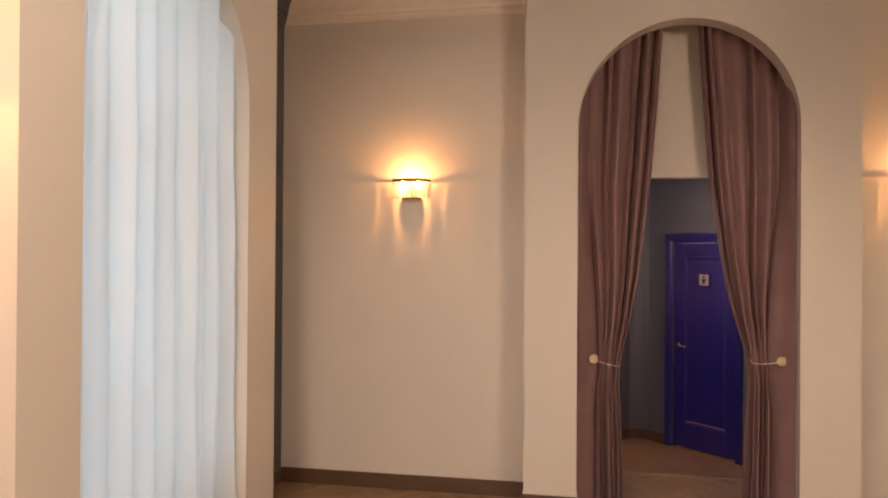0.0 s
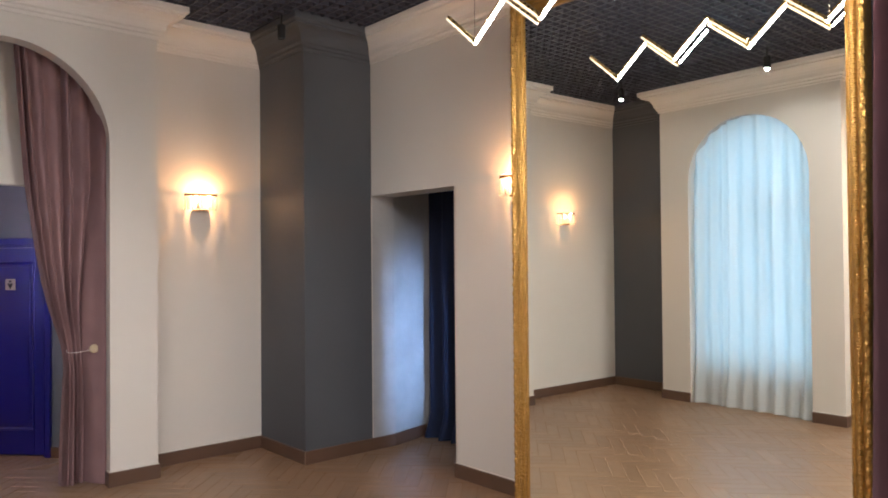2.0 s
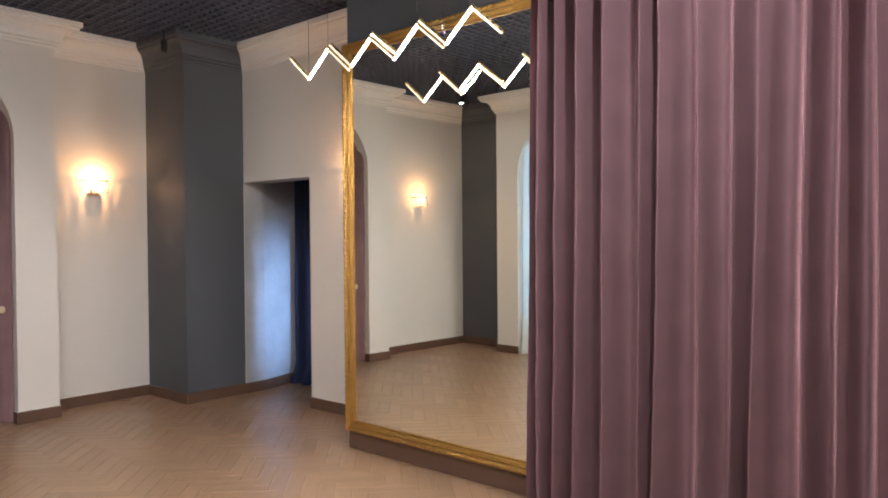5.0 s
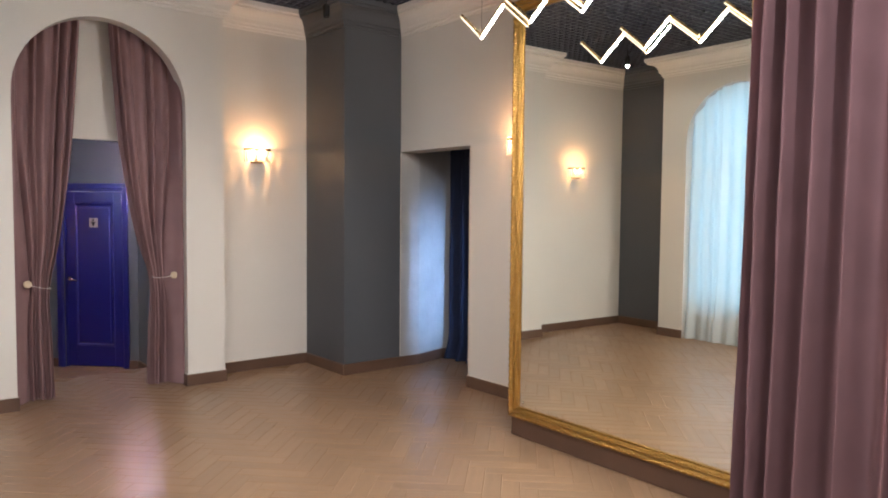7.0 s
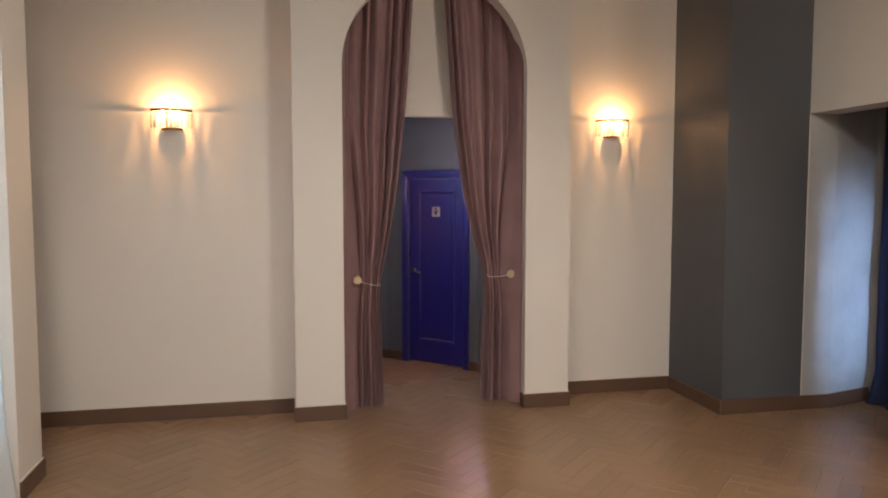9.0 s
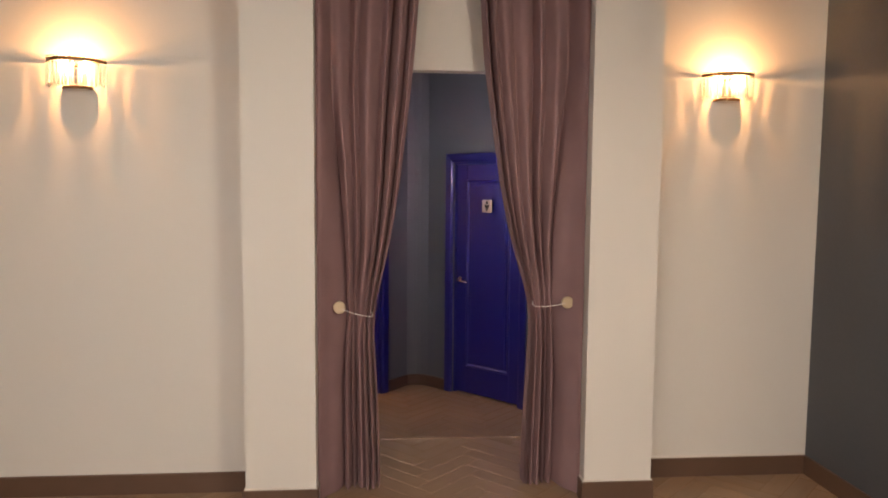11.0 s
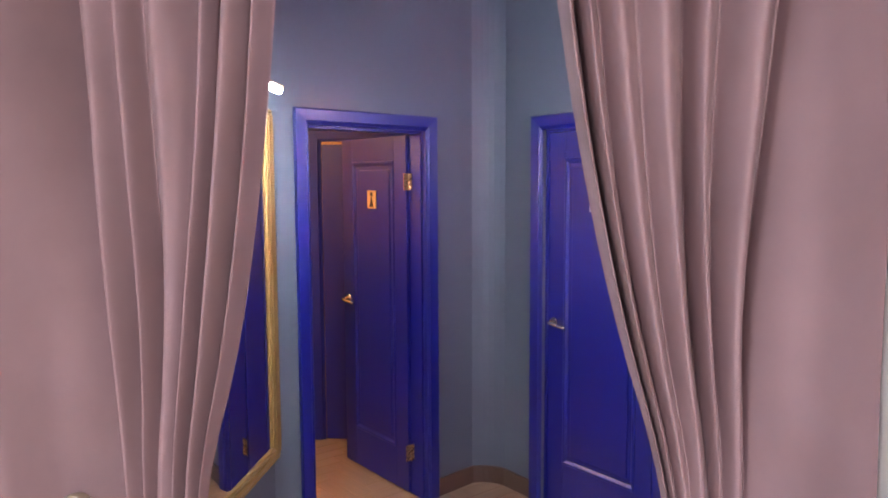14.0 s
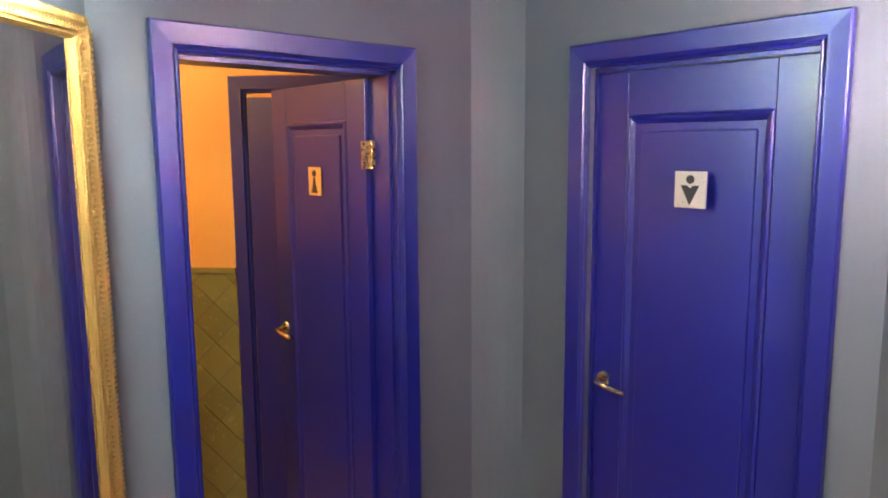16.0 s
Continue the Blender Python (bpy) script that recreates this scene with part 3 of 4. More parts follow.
# ---------------------------------------------------------------- mauve curtains of the arch
def arch_curtain(side):
    """One tied-back curtain; side -1 hangs at the west jamb, +1 at the east jamb."""
    ob = thing("curtain", pose(0, 0, 0), "mauve velvet curtain tied back in the arched opening", "curtain", "arch curtains")
    outer = ARCH_C + side * (ARCH_R - 0.003)
    ztie = 1.038 if side < 0 else 1.090
    heights = (0.03, 0.5, ztie - 0.2, ztie, ztie + 0.25, 1.73, 2.43, 3.56)
    xs = (0.612, 0.600, 0.580, 0.567, 0.640, 0.717, 0.797, 0.880) if side < 0 else (1.448, 1.460, 1.476, 1.481, 1.395, 1.307, 1.200, 1.115)
    top_in = xs[-1]

    def inner(z):
        return sum(float(np.interp(z + q, heights, xs)) for q in (-0.16, -0.08, 0.0, 0.08, 0.16)) / 5

    def side_edge(z):
        pull = math.exp(-((z - ztie) / 0.55) ** 2)
        return outer - side * 0.003 * pull

    bm = bmesh.new()

    def place(s, z, d):
        pinch = math.exp(-((z - ztie) / 0.22) ** 2)
        hug = math.exp(-((s - outer) / 0.065) ** 2)
        # soft slack folds of the plain cloth, spreading upwards from the tie
        lean = abs(s - outer) / (0.55 + 0.35 * max(0.0, z - ztie))
        d += 0.020 * math.sin(24 * lean + 0.8 * side) * min(1.0, 0.35 + abs(z - ztie))
        return (s, 5.415 - (5.415 - BOX_Y - 0.065) * hug + d * (1 - 0.55 * pinch) * (1 - 0.7 * hug), z)

    def gather(u, z):
        """The pleats fan out from the tie to the whole width above and stay gathered below; the cloth beside the jamb hangs plain."""
        first = 0.11
        g = max(0.0, 1 - (z - ztie) / 1.35) ** 1.3 if z > ztie else 0.78 + 0.22 * math.exp(-((z - ztie) / 0.3) ** 2)
        share = first + (0.48 - first) * g
        return u / first * share if u < first else share + (u - first) / (1 - first) * (1 - share)

    drape(bm, side_edge, inner, place, 320, 96, 7, 0.056, 11 if side < 0 else 23, 3.56, 0.012, crisp=0.9, soft=0.42,
          widths=(0.9, 1.5, 0.8, 1.7, 0.8, 1.3, 0.6) if side < 0 else (0.9, 1.7, 0.9, 1.6, 1.1, 0.6, 0.5), warp=gather)
    c = part("cloth", bm, M_MAUVE_LIT, ob, smooth=True)
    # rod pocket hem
    part("header", boxed(min(outer, top_in), 5.40, 3.53, max(outer, top_in), 5.45, 3.58, bevel=0.006), M_MAUVE_LIT, ob)
    return ob


def tie_back(side):
    x, z = (0.386, 1.084) if side < 0 else (1.672, 1.106)
    ztie, tie_in = (1.038, 0.567) if side < 0 else (1.090, 1.481)
    ob = thing("curtain_tieback", pose(x, 5.324, z), "round champagne metal magnet tieback with a pale cord", "tieback", "curtain tiebacks")
    bm = bmesh.new()
    lathe(bm, [(0.0, 0.012), (0.030, 0.012), (0.034, 0.009), (0.035, 0.0), (0.034, -0.008), (0.0, -0.008)], pose(0, 0, 0, 90, 0, 0), 28)
    part("disc", bm, M_KNOB, ob, smooth=False)
    dx = tie_in - x
    pts = []
    for k in range(15):
        u = k / 14
        pts.append((dx * u * 0.99, -0.005 - 0.035 * math.sin(u * math.pi * 0.55), (ztie - z) * (u ** 0.8) - 0.005 * math.sin(math.pi * u)))
    pts += [(dx * 1.02, 0.02, ztie - z), (dx * 0.95, 0.09, ztie - z + 0.01)]
    part("cord", tube(bmesh.new(), pts, 0.0034, 6), M_CORD, ob, smooth=True)
    return ob


for s in (-1, 1):
    arch_curtain(s)
    tie_back(s)

# large mauve curtain beside the mirror
big = thing("curtain", pose(0, 0, 0), "large mauve velvet curtain hanging from the ceiling beside the mirror", "curtain")


def big_at(s, z, d):
    flare = max(0.0, 1 - z / 3.9) * 0.05
    return (2.76 - d - 0.015 * flare, s, z)


bm = bmesh.new()
drape(bm, lambda z: -0.125 + 0.06 * max(0.0, 1 - z / 3.4), lambda z: -4.2, big_at, 900, 50, 26, 0.100, 42, 3.93, 0.012, crisp=0.8, soft=0.13,
      widths=[0.5, 0.55, 0.8] + [0.9 + 0.3 * math.sin(2.3 * k) for k in range(23)])
part("cloth", bm, M_MAUVE_SHADED, big, smooth=True)
part("rail", boxed(2.73, -4.3, 3.915, 2.79, 0.0, 3.948), M_BLACK, big, "black ceiling rail")

# navy curtain in the passage
navy = thing("curtain", pose(0, 0, 0), "dark navy velvet curtain trailing on the passage floor", "curtain")
bm = bmesh.new()
drape(bm, lambda z: 4.76, lambda z: 2.7, lambda s, z, d: (4.74 + d - 0.45 * max(0.0, 0.30 - z) ** 1.4, s, z), 160, 50, 10, 0.045, 9, 2.88, 0.012)
part("cloth", bm, M_NAVY, navy, smooth=True)


# ---------------------------------------------------------------- framed mirrors
def picture_frame(width, height, profile):
    """Four mitred sides of a frame round an opening of that size; profile of (out, depth). The face looks along -y, x across, z up from 0."""
    sides = []
    corners = [(0, 0), (width, 0), (width, height), (0, height)]
    outs = [(-1, -1), (1, -1), (1, 1), (-1, 1)]
    for i in range(4):
        j = (i + 1) % 4
        bm = bmesh.new()
        A = [bm.verts.new((corners[i][0] + outs[i][0] * o, -d, corners[i][1] + outs[i][1] * o)) for o, d in profile]
        B = [bm.verts.new((corners[j][0] + outs[j][0] * o, -d, corners[j][1] + outs[j][1] * o)) for o, d in profile]
        for k in range(len(profile)):
            k2 = (k + 1) % len(profile)
            bm.faces.new((A[k], A[k2], B[k2], B[k]))
        bm.faces.new(A)
        bm.faces.new(B)
        sides.append(bm)
    return sides


def beads(along, length, n, r, at):
    bm = bmesh.new()
    for k in range(n):
        p = at((k + 0.5) * length / n)
        bmesh.ops.create_icosphere(bm, subdivisions=1, radius=r, matrix=Matrix.Translation(p) @ Matrix.Diagonal((1, 0.7, 1.5, 1) if along == "z" else (1.5, 0.7, 1, 1)))
    return bm


FACE = PIER @ pose(-0.026, 0, 0, 0, 0, -90)     # x runs south along the pier, -y looks into the hall
GW, GH = 1.85, 3.05
mir = thing("wall_mirror", FACE @ pose(0.095, 0, 0.245), "huge wall mirror in a carved gilt frame standing on the plinth", "mirror")
part("glass", boxed(-0.01, -0.008, -0.01, GW + 0.01, 0.02, GH + 0.01), M_MIRROR, mir)
PROF = [(0, 0), (0, 0.018), (0.006, 0.024), (0.014, 0.020), (0.020, 0.028), (0.030, 0.034), (0.044, 0.036), (0.050, 0.030), (0.058, 0.040), (0.072, 0.050),
        (0.084, 0.046), (0.090, 0.034), (0.090, -0.02), (0, -0.02)]
for b in picture_frame(GW, GH, PROF):
    part("frame_side", b, M_GOLD, mir)
LEAF_Z = mesh_of("carved_leaf", beads("z", 0.0, 1, 0.0135, lambda t: Vector((0, 0, 0))), M_GOLD)
LEAF_X = mesh_of("carved_leaf", beads("x", 0.0, 1, 0.0135, lambda t: Vector((0, 0, 0))), M_GOLD)
for x in (-0.040, GW + 0.040):
    part("beading", beads("z", GH, 150, 0.008, lambda t: Vector((x, -0.036, t))), M_GOLD, mir, "carved gilt beading")
    for k in range(62):
        c = new("carved_leaf", LEAF_Z)
        c.parent = mir
        c.location = Vector((x + (0.034 if x > 0 else -0.034), -0.047, (k + 0.5) * (GH + 0.14) / 62 - 0.07)) * UNIT
for z in (-0.040, GH + 0.040):
    part("beading", beads("x", GW, 90, 0.008, lambda t: Vector((t, -0.036, z))), M_GOLD, mir, "carved gilt beading")
    for k in range(40):
        c = new("carved_leaf", LEAF_X)
        c.parent = mir
        c.location = Vector(((k + 0.5) * (GW + 0.14) / 40 - 0.07, -0.047, z + (0.034 if z > 0 else -0.034))) * UNIT
part("mounting_screw", cyl(bmesh.new(), (0.035, -0.008, 0.035), (0.035, -0.016, 0.035), 0.011), M_CHROME, mir, "small metal mirror screw")

vm = thing("vestibule_mirror", pose(-0.088, 6.67, 0.335, 0, 0, 90), "tall mirror in a pale gilt ribbed frame", "mirror")
VW, VHH = 0.940, 1.655
part("glass", boxed(-0.01, -0.03, -0.01, VW + 0.01, 0.0, VHH + 0.01), M_MIRROR, vm)
PROF2 = [(0, 0), (0, 0.036), (0.008, 0.046), (0.018, 0.040), (0.026, 0.050), (0.040, 0.058), (0.054, 0.052), (0.062, 0.040), (0.068, 0.030), (0.068, 0.0)]
for b in picture_frame(VW, VHH, PROF2):
    part("frame_side", b, M_GOLD_LIGHT, vm)


def ribs(n, step, first, across):
    """A row of small rounded ribs lying across a moulding of the vestibule mirror, each one a piece."""
    me = mesh_of("rib", cyl(bmesh.new(), (0, 0, 0), across, 0.0062, seg=6), M_GOLD_LIGHT)
    for k in range(n):
        ob = new("rib", me)
        ob.parent = vm
        ob.location = (Vector(first) + Vector(step) * (k + 0.5)) * UNIT


for x, o in ((-0.020, -0.036), (VW + 0.020, 0.036)):
    ribs(120, (0, 0, (VHH + 0.06) / 120), (x, -0.046, -0.03), (o, -0.008, 0))
    part("beading", beads("z", VHH, 150, 0.0055, lambda t: Vector((x * 0.3 + (VW * 0.7 if x > 0 else 0), -0.044, t))), M_GOLD_LIGHT, vm, "gilt rope edge")
for z, o in ((-0.020, -0.036), (VHH + 0.020, 0.036)):
    ribs(72, ((VW + 0.06) / 72, 0, 0), (-0.03, -0.046, z), (0, -0.008, o))
part("led_strip", boxed(-0.104, -0.014, -0.06, -0.090, -0.002, VHH + 0.05), M_YELLOW, vm, "glowing yellow strip behind the frame")
pl = thing("picture_light", pose(-0.10, 7.15, 2.085, 0, 0, 90), "bright white bar lamp above the gilt mirror", "lamp")
part("arm", tube(bmesh.new(), [(0, 0.015, -0.02), (0, -0.02, 0.02), (0, -0.08, 0.035), (0, -0.19, 0.03)], 0.007), M_BRASS, pl)
part("bar", cyl(bmesh.new(), (-0.25, -0.195, 0.022), (0.25, -0.195, 0.022), 0.0135), M_LEDCOOL, pl, "glowing white tube")
part("cap", boxed(-0.26, -0.215, 0.037, 0.26, -0.175, 0.047, bevel=0.003), M_GOLD_LIGHT, pl)


# ---------------------------------------------------------------- crystal wall sconces
def wall_sconce():
    """Half-round crystal sconce; its back at y = 0, it looks along -y, z = 0 at the upper ring."""
    ob = thing("wall_sconce", pose(0, 0, 0), "half-round crystal wall sconce with a brass ring and warm light", "wall lamp", "wall sconces")
    R1, R2 = 0.148, 0.075
    half = dict(arc=math.pi, start=math.pi)
    ring = lathe(bmesh.new(), [(R1, -0.012), (R1 + 0.004, -0.010), (R1 + 0.004, 0.004), (R1, 0.006), (R1 - 0.004, 0.004), (R1 - 0.004, -0.010), (R1, -0.012)],
                 pose(0, 0, 0), 24, **half)
    part("upper_ring", ring, M_BRONZE, ob)
    part("lower_ring", lathe(bmesh.new(), [(R2, -0.150), (R2 + 0.004, -0.148), (R2 + 0.004, -0.136), (R2, -0.134), (R2 - 0.004, -0.14), (R2, -0.150)],
                             pose(0, 0, 0), 18, **half), M_BRONZE, ob)
    part("back_plate", boxed(-0.045, -0.008, -0.120, 0.045, 0.0, 0.01, bevel=0.003), M_CHROME, ob)
    part("cup", lathe(bmesh.new(), [(0.0, -0.158), (0.046, -0.156), (0.076, -0.150), (0.073, -0.148), (0.044, -0.153), (0.0, -0.154)], pose(0, 0, 0), 18, **half), M_CHROME, ob)
    part("arm", tube(bmesh.new(), [(-R1, -0.005, 0), (0, -0.006, -0.012), (R1, -0.005, 0)], 0.004), M_BRASS, ob)
    crystal = bmesh.new()
    cyl(crystal, (0, 0, 0), (0, 0, -0.105), 0.0085, 0.0085, 6)
    cyl(crystal, (0, 0, -0.105), (0, 0, -0.122), 0.0085, 0.001, 6)
    me1 = mesh_of("crystal", crystal, M_CRYSTAL)
    crystal = bmesh.new()
    cyl(crystal, (0, 0, 0), (0, 0, -0.05), 0.007, 0.007, 6)
    cyl(crystal, (0, 0, -0.05), (0, 0, -0.064), 0.007, 0.001, 6)
    me2 = mesh_of("crystal", crystal, M_CRYSTAL)
    bead = bmesh.new()
    bmesh.ops.create_icosphere(bead, subdivisions=1, radius=0.0075)
    me3 = mesh_of("bead", bead, M_CRYSTAL)
    srnd = random.Random(3)
    for n, R, z, me in ((15, R1, -0.020, me1), (9, R2 + 0.03, -0.075, me2), (21, R1, 0.013, me3)):
        for k in range(n):
            a = math.pi + math.pi * (k + 0.5 + (srnd.uniform(-0.16, 0.16) if me is not me3 else 0)) / n
            c = new(me.name, me)
            c.parent = ob
            if me is not me3:
                c.rotation_euler = (srnd.uniform(-0.05, 0.05), srnd.uniform(-0.05, 0.05), srnd.uniform(0, 1))
            c.location = Vector((R * math.cos(a), R * math.sin(a), z)) * UNIT
    for x in (-0.06, 0.06):
        b = bmesh.new()
        lathe(b, [(0.0, 0.035), (0.008, 0.02), (0.013, 0.0), (0.010, -0.02), (0.006, -0.03), (0.0, -0.03)], pose(x, -0.06, -0.035), 10)
        part("bulb", b, M_BULB, ob, "glowing warm bulb", True)
    return ob


first = wall_sconce()
SCONCES = [pose(-1.013, NORTH_L, 2.41), pose(2.636, NORTH_R, 2.415), pose(EAST, 2.74, 2.425, 0, 0, -90), pose(WEST, 1.72, 2.40, 0, 0, 90)]
first.matrix_world = scaled(SCONCES[0])
for m in SCONCES[1:]:
    copy_thing(first, scaled(m))
for m in SCONCES:
    lamp("sconce_light", "POINT", m @ pose(0, -0.120, -0.010), 5.2, (1.0, 0.50, 0.18), 0.005)

# ---------------------------------------------------------------- zigzag pendant lamp
pend = thing("pendant_lamp", pose(2.60, 0, 0), "long zigzag pendant lamp of slim gold bars with glowing strips", "pendant lamp")
YS = [2.00, 1.79, 1.57, 1.35, 1.13, 0.90, 0.69, 0.47, 0.26, 0.04]
ZT, ZB = 3.150, 2.968
UNITS = [(0, 0.0, 0), (2, 0.028, 1), (4, 0.0, 2), (6, 0.028, 3)]
for i0, dx, k in UNITS:
    dz = 0.03 * (k % 2)
    pts = []
    for q in range(4):
        i = min(i0 + q, 9)
        pts.append(Vector((dx, YS[i], (ZT if i % 2 == 0 else ZB) + dz - (0.012 if i == 9 else 0))))
    for a, c in zip(pts, pts[1:]):
        d = (c - a).normalized()
        up = Vector((1, 0, 0)).cross(d)
        if up.z < 0:
            up = -up
        e = 0.008
        bm, bl = bmesh.new(), bmesh.new()
        for b2, lo, hi, w in ((bm, 0.0, 0.014, 0.0075), (bl, -0.011, -0.0005, 0.0072)):
            vs = [b2.verts.new(p + up * h + Vector((s * w, 0, 0))) for p in (a - d * e, c + d * e) for h in (lo, hi) for s in (-1, 1)]
            for f in ((0, 1, 3, 2), (4, 5, 7, 6), (0, 1, 5, 4), (2, 3, 7, 6), (0, 2, 6, 4), (1, 3, 7, 5)):
                b2.faces.new([vs[j] for j in f])
        bar_ob = part("bar", bm, M_BRASS, pend, "slim gold metal bar")
        falling = a.z > c.z
        part("led_strip", bl, M_LEDDIM if falling else M_LED, bar_ob, "dim gold strip" if falling else "glowing white strip")
for i in (1, 3, 5, 7):
    low, high = Vector((2.60, YS[i], ZB - 0.012)), Vector((2.60, YS[i + 1], ZT - 0.012))
    away = Vector((1, 0, 0)).cross(high - low).normalized()
    mid = (low + high) / 2
    lamp("pendant_light", "AREA", look(mid, mid + ((away if away.z < 0 else -away) if i in (3, 7) else Vector((-0.5, 0.7, -0.4)))), 8 if i in (3, 7) else 14, (1.0, 0.92, 0.78), 0.012, 0.24)
for yy, zz in ((1.79, ZB), (1.57, ZT), (1.13, ZT), (0.69, ZT), (0.47, ZB), (0.26, ZT)):
    part("wire", cyl(bmesh.new(), (0, yy, zz), (0, yy, TOP + 0.02), 0.0015, seg=5), M_CHROME, pend, "thin suspension wire")


# ---------------------------------------------------------------- ceiling spotlights
def spotlight():
    ob = thing("ceiling_spotlight", pose(0, 0, 0), "small black cylinder spotlight, some added unseen, below the grid ceiling", "spotlight", "ceiling spotlights")
    part("body", lathe(bmesh.new(), [(0.0, 0.0), (0.034, 0.0), (0.036, -0.004), (0.036, -0.115), (0.030, -0.12), (0.028, -0.105), (0.0, -0.105)], pose(0, 0, 0), 20), M_BLACK, ob, smooth=False)
    part("lens", cyl(bmesh.new(), (0, 0, -0.106), (0, 0, -0.110), 0.021), M_SPOTGLOW, ob, "glowing lens")
    part("stem", cyl(bmesh.new(), (0, 0, 0), (0, 0, 0.12), 0.008), M_BLACK, ob)
    return ob


s0 = spotlight()
# spots at x 1.75 are added fill; x -0.80 row runs on unseen southwards
SPOTS = [(-0.78, 4.30, 2.5), (-0.80, 2.50, 8), (-0.80, 0.7, 62), (3.0, 4.62, 0), (-0.80, -1.1, 95), (1.75, -1.5, 46), (1.75, -3.6, 45), (-0.80, -3.2, 75)]
for i, (x, y, watts) in enumerate(SPOTS):
    m = pose(x, y, TOP - 0.10)
    if i == 0:
        s0.matrix_world = scaled(m)
    else:
        other = copy_thing(s0, scaled(m))
        if not watts:
            for c in other.children:
                if c.name.startswith("lens"):
                    c.data = c.data.copy()
                    c.data.materials[0] = M_BLACK
                    c["label"] = "dark unlit lens"
    if watts:
        lamp("spot_light", "SPOT", pose(x, y, TOP - 0.22), watts, NEUTRAL, 0.018, spread=172)


# ---------------------------------------------------------------- doors of the vestibule
def lever(parent, x, y, z, s, thick):
    """Lever handle on a door leaf: rosette, neck and grip, pointing along s."""
    h = new("handle")
    h.parent = parent
    h.location = (x, y, z)
    h["label"] = "polished nickel lever handle"
    b = bmesh.new()
    lathe(b, [(0.0, 0.010), (0.022, 0.010), (0.026, 0.004), (0.026, 0.0), (0.0, 0.0)], pose(0, 0, 0, 90, 0, 0), 20)
    part("rosette", b, M_CHROME, h, smooth=False)
    part("grip", tube(bmesh.new(), [(0, -0.008, 0), (0, -0.045, 0), (s * 0.012, -0.055, 0), (s * 0.05, -0.058, -0.004), (s * 0.095, -0.054, -0.010), (s * 0.118, -0.046, -0.012)], 0.0095, 10), M_CHROME, h, smooth=True)


def door_leaf(parent, w, h, t=0.04):
    """Panelled leaf; x from 0 to w, face at y = 0 looking along -y."""
    part("leaf_core", boxed(0.002, 0.008, 0.008, w - 0.002, t, h), M_BLUE, parent)
    for name, a in (("stile", (0, 0, 0.008, 0.115, 0.012, h)), ("stile", (w - 0.115, 0, 0.008, w, 0.012, h)),
                    ("rail", (0.1165, 0, h - 0.13, w - 0.1165, 0.012, h)), ("rail", (0.1165, 0, 0.008, w - 0.1165, 0.012, 0.235))):
        part(name, boxed(*a, bevel=0.002), M_BLUE, parent)
    x0, x1, z0, z1 = 0.115, w - 0.115, 0.235, h - 0.13
    for b in picture_frame(x1 - x0 - 0.056, z1 - z0 - 0.056, [(0, -0.007), (0.005, -0.003), (0.012, 0.004), (0.020, 0.006), (0.026, 0.002), (0.0275, -0.007)]):
        p = part("moulding", b, M_BLUE, parent)
        p.location = Vector((x0 + 0.028, 0, z0 + 0.028)) * UNIT
    part("panel", boxed(x0 + 0.050, 0.001, z0 + 0.050, x1 - 0.050, 0.015, z1 - 0.050, bevel=0.0065), M_BLUE, parent)


def door_case(parent, w, h=2.08, trim=0.075):
    """Mitred casing with a stepped inner edge round a doorway; x from 0 to w, face looking along -y."""
    prof = [(0, -0.02), (0, 0.006), (0.006, 0.010), (0.010, 0.006), (0.016, 0.010), (0.020, 0.016), (0.026, 0.016), (trim - 0.004, 0.022), (trim, 0.018), (trim, -0.02)]
    iw, ih = w - 2 * trim, h - trim
    for i, b in enumerate(picture_frame(iw, ih + 1, prof)):
        if i == 0:
            b.free()
            continue
        if i in (1, 3):
            bmesh.ops.bisect_plane(b, geom=b.verts[:] + b.edges[:] + b.faces[:], plane_co=(0, 0, 1.0), plane_no=(0, 0, -1), clear_outer=True)
        p = part("casing", b, M_BLUE, parent)
        p.location = (trim, 0, -1.0)
    for x in (trim - 0.004, w - trim - 0.012):
        part("jamb", boxed(x, 0.021, 0, x + 0.016, 0.13, h - trim), M_BLUE, parent)
    part("jamb", boxed(trim, 0.021, h - trim - 0.014, w - trim, 0.13, h - trim), M_BLUE, parent)


def sign(parent, x, z, woman):
    w = 0.045 if woman else 0.050
    s = new("door_sign")
    s.parent = parent
    s.location = (x, 0.0, z)
    s["label"] = "gold sign with a dark dress-shaped symbol" if woman else "pale sign with a dark round and triangle symbol"
    part("plate", boxed(-w, -0.0065, -0.052, w, -0.001, 0.052, bevel=0.002), M_SIGNGOLD if woman else M_SIGN, s)
    flat = lambda pts: prism(pts, lambda u, v, d: (u, d, v), -0.0085, -0.0066)
    disc = [(0.0125 * math.cos(k * math.tau / 20), 0.029 + 0.0125 * math.sin(k * math.tau / 20)) for k in range(20)]
    part("symbol_head", flat(disc), M_SIGNINK, s)
    body = [(-0.004, 0.014), (0.004, 0.014), (0.008, -0.008), (0.021, -0.042), (-0.021, -0.042), (-0.008, -0.008)] if woman else \
        [(-0.029, 0.012), (-0.010, 0.012), (0.0, 0.004), (0.010, 0.012), (0.029, 0.012), (0.0, -0.044)]
    part("symbol_body", flat(body), M_SIGNINK, s)


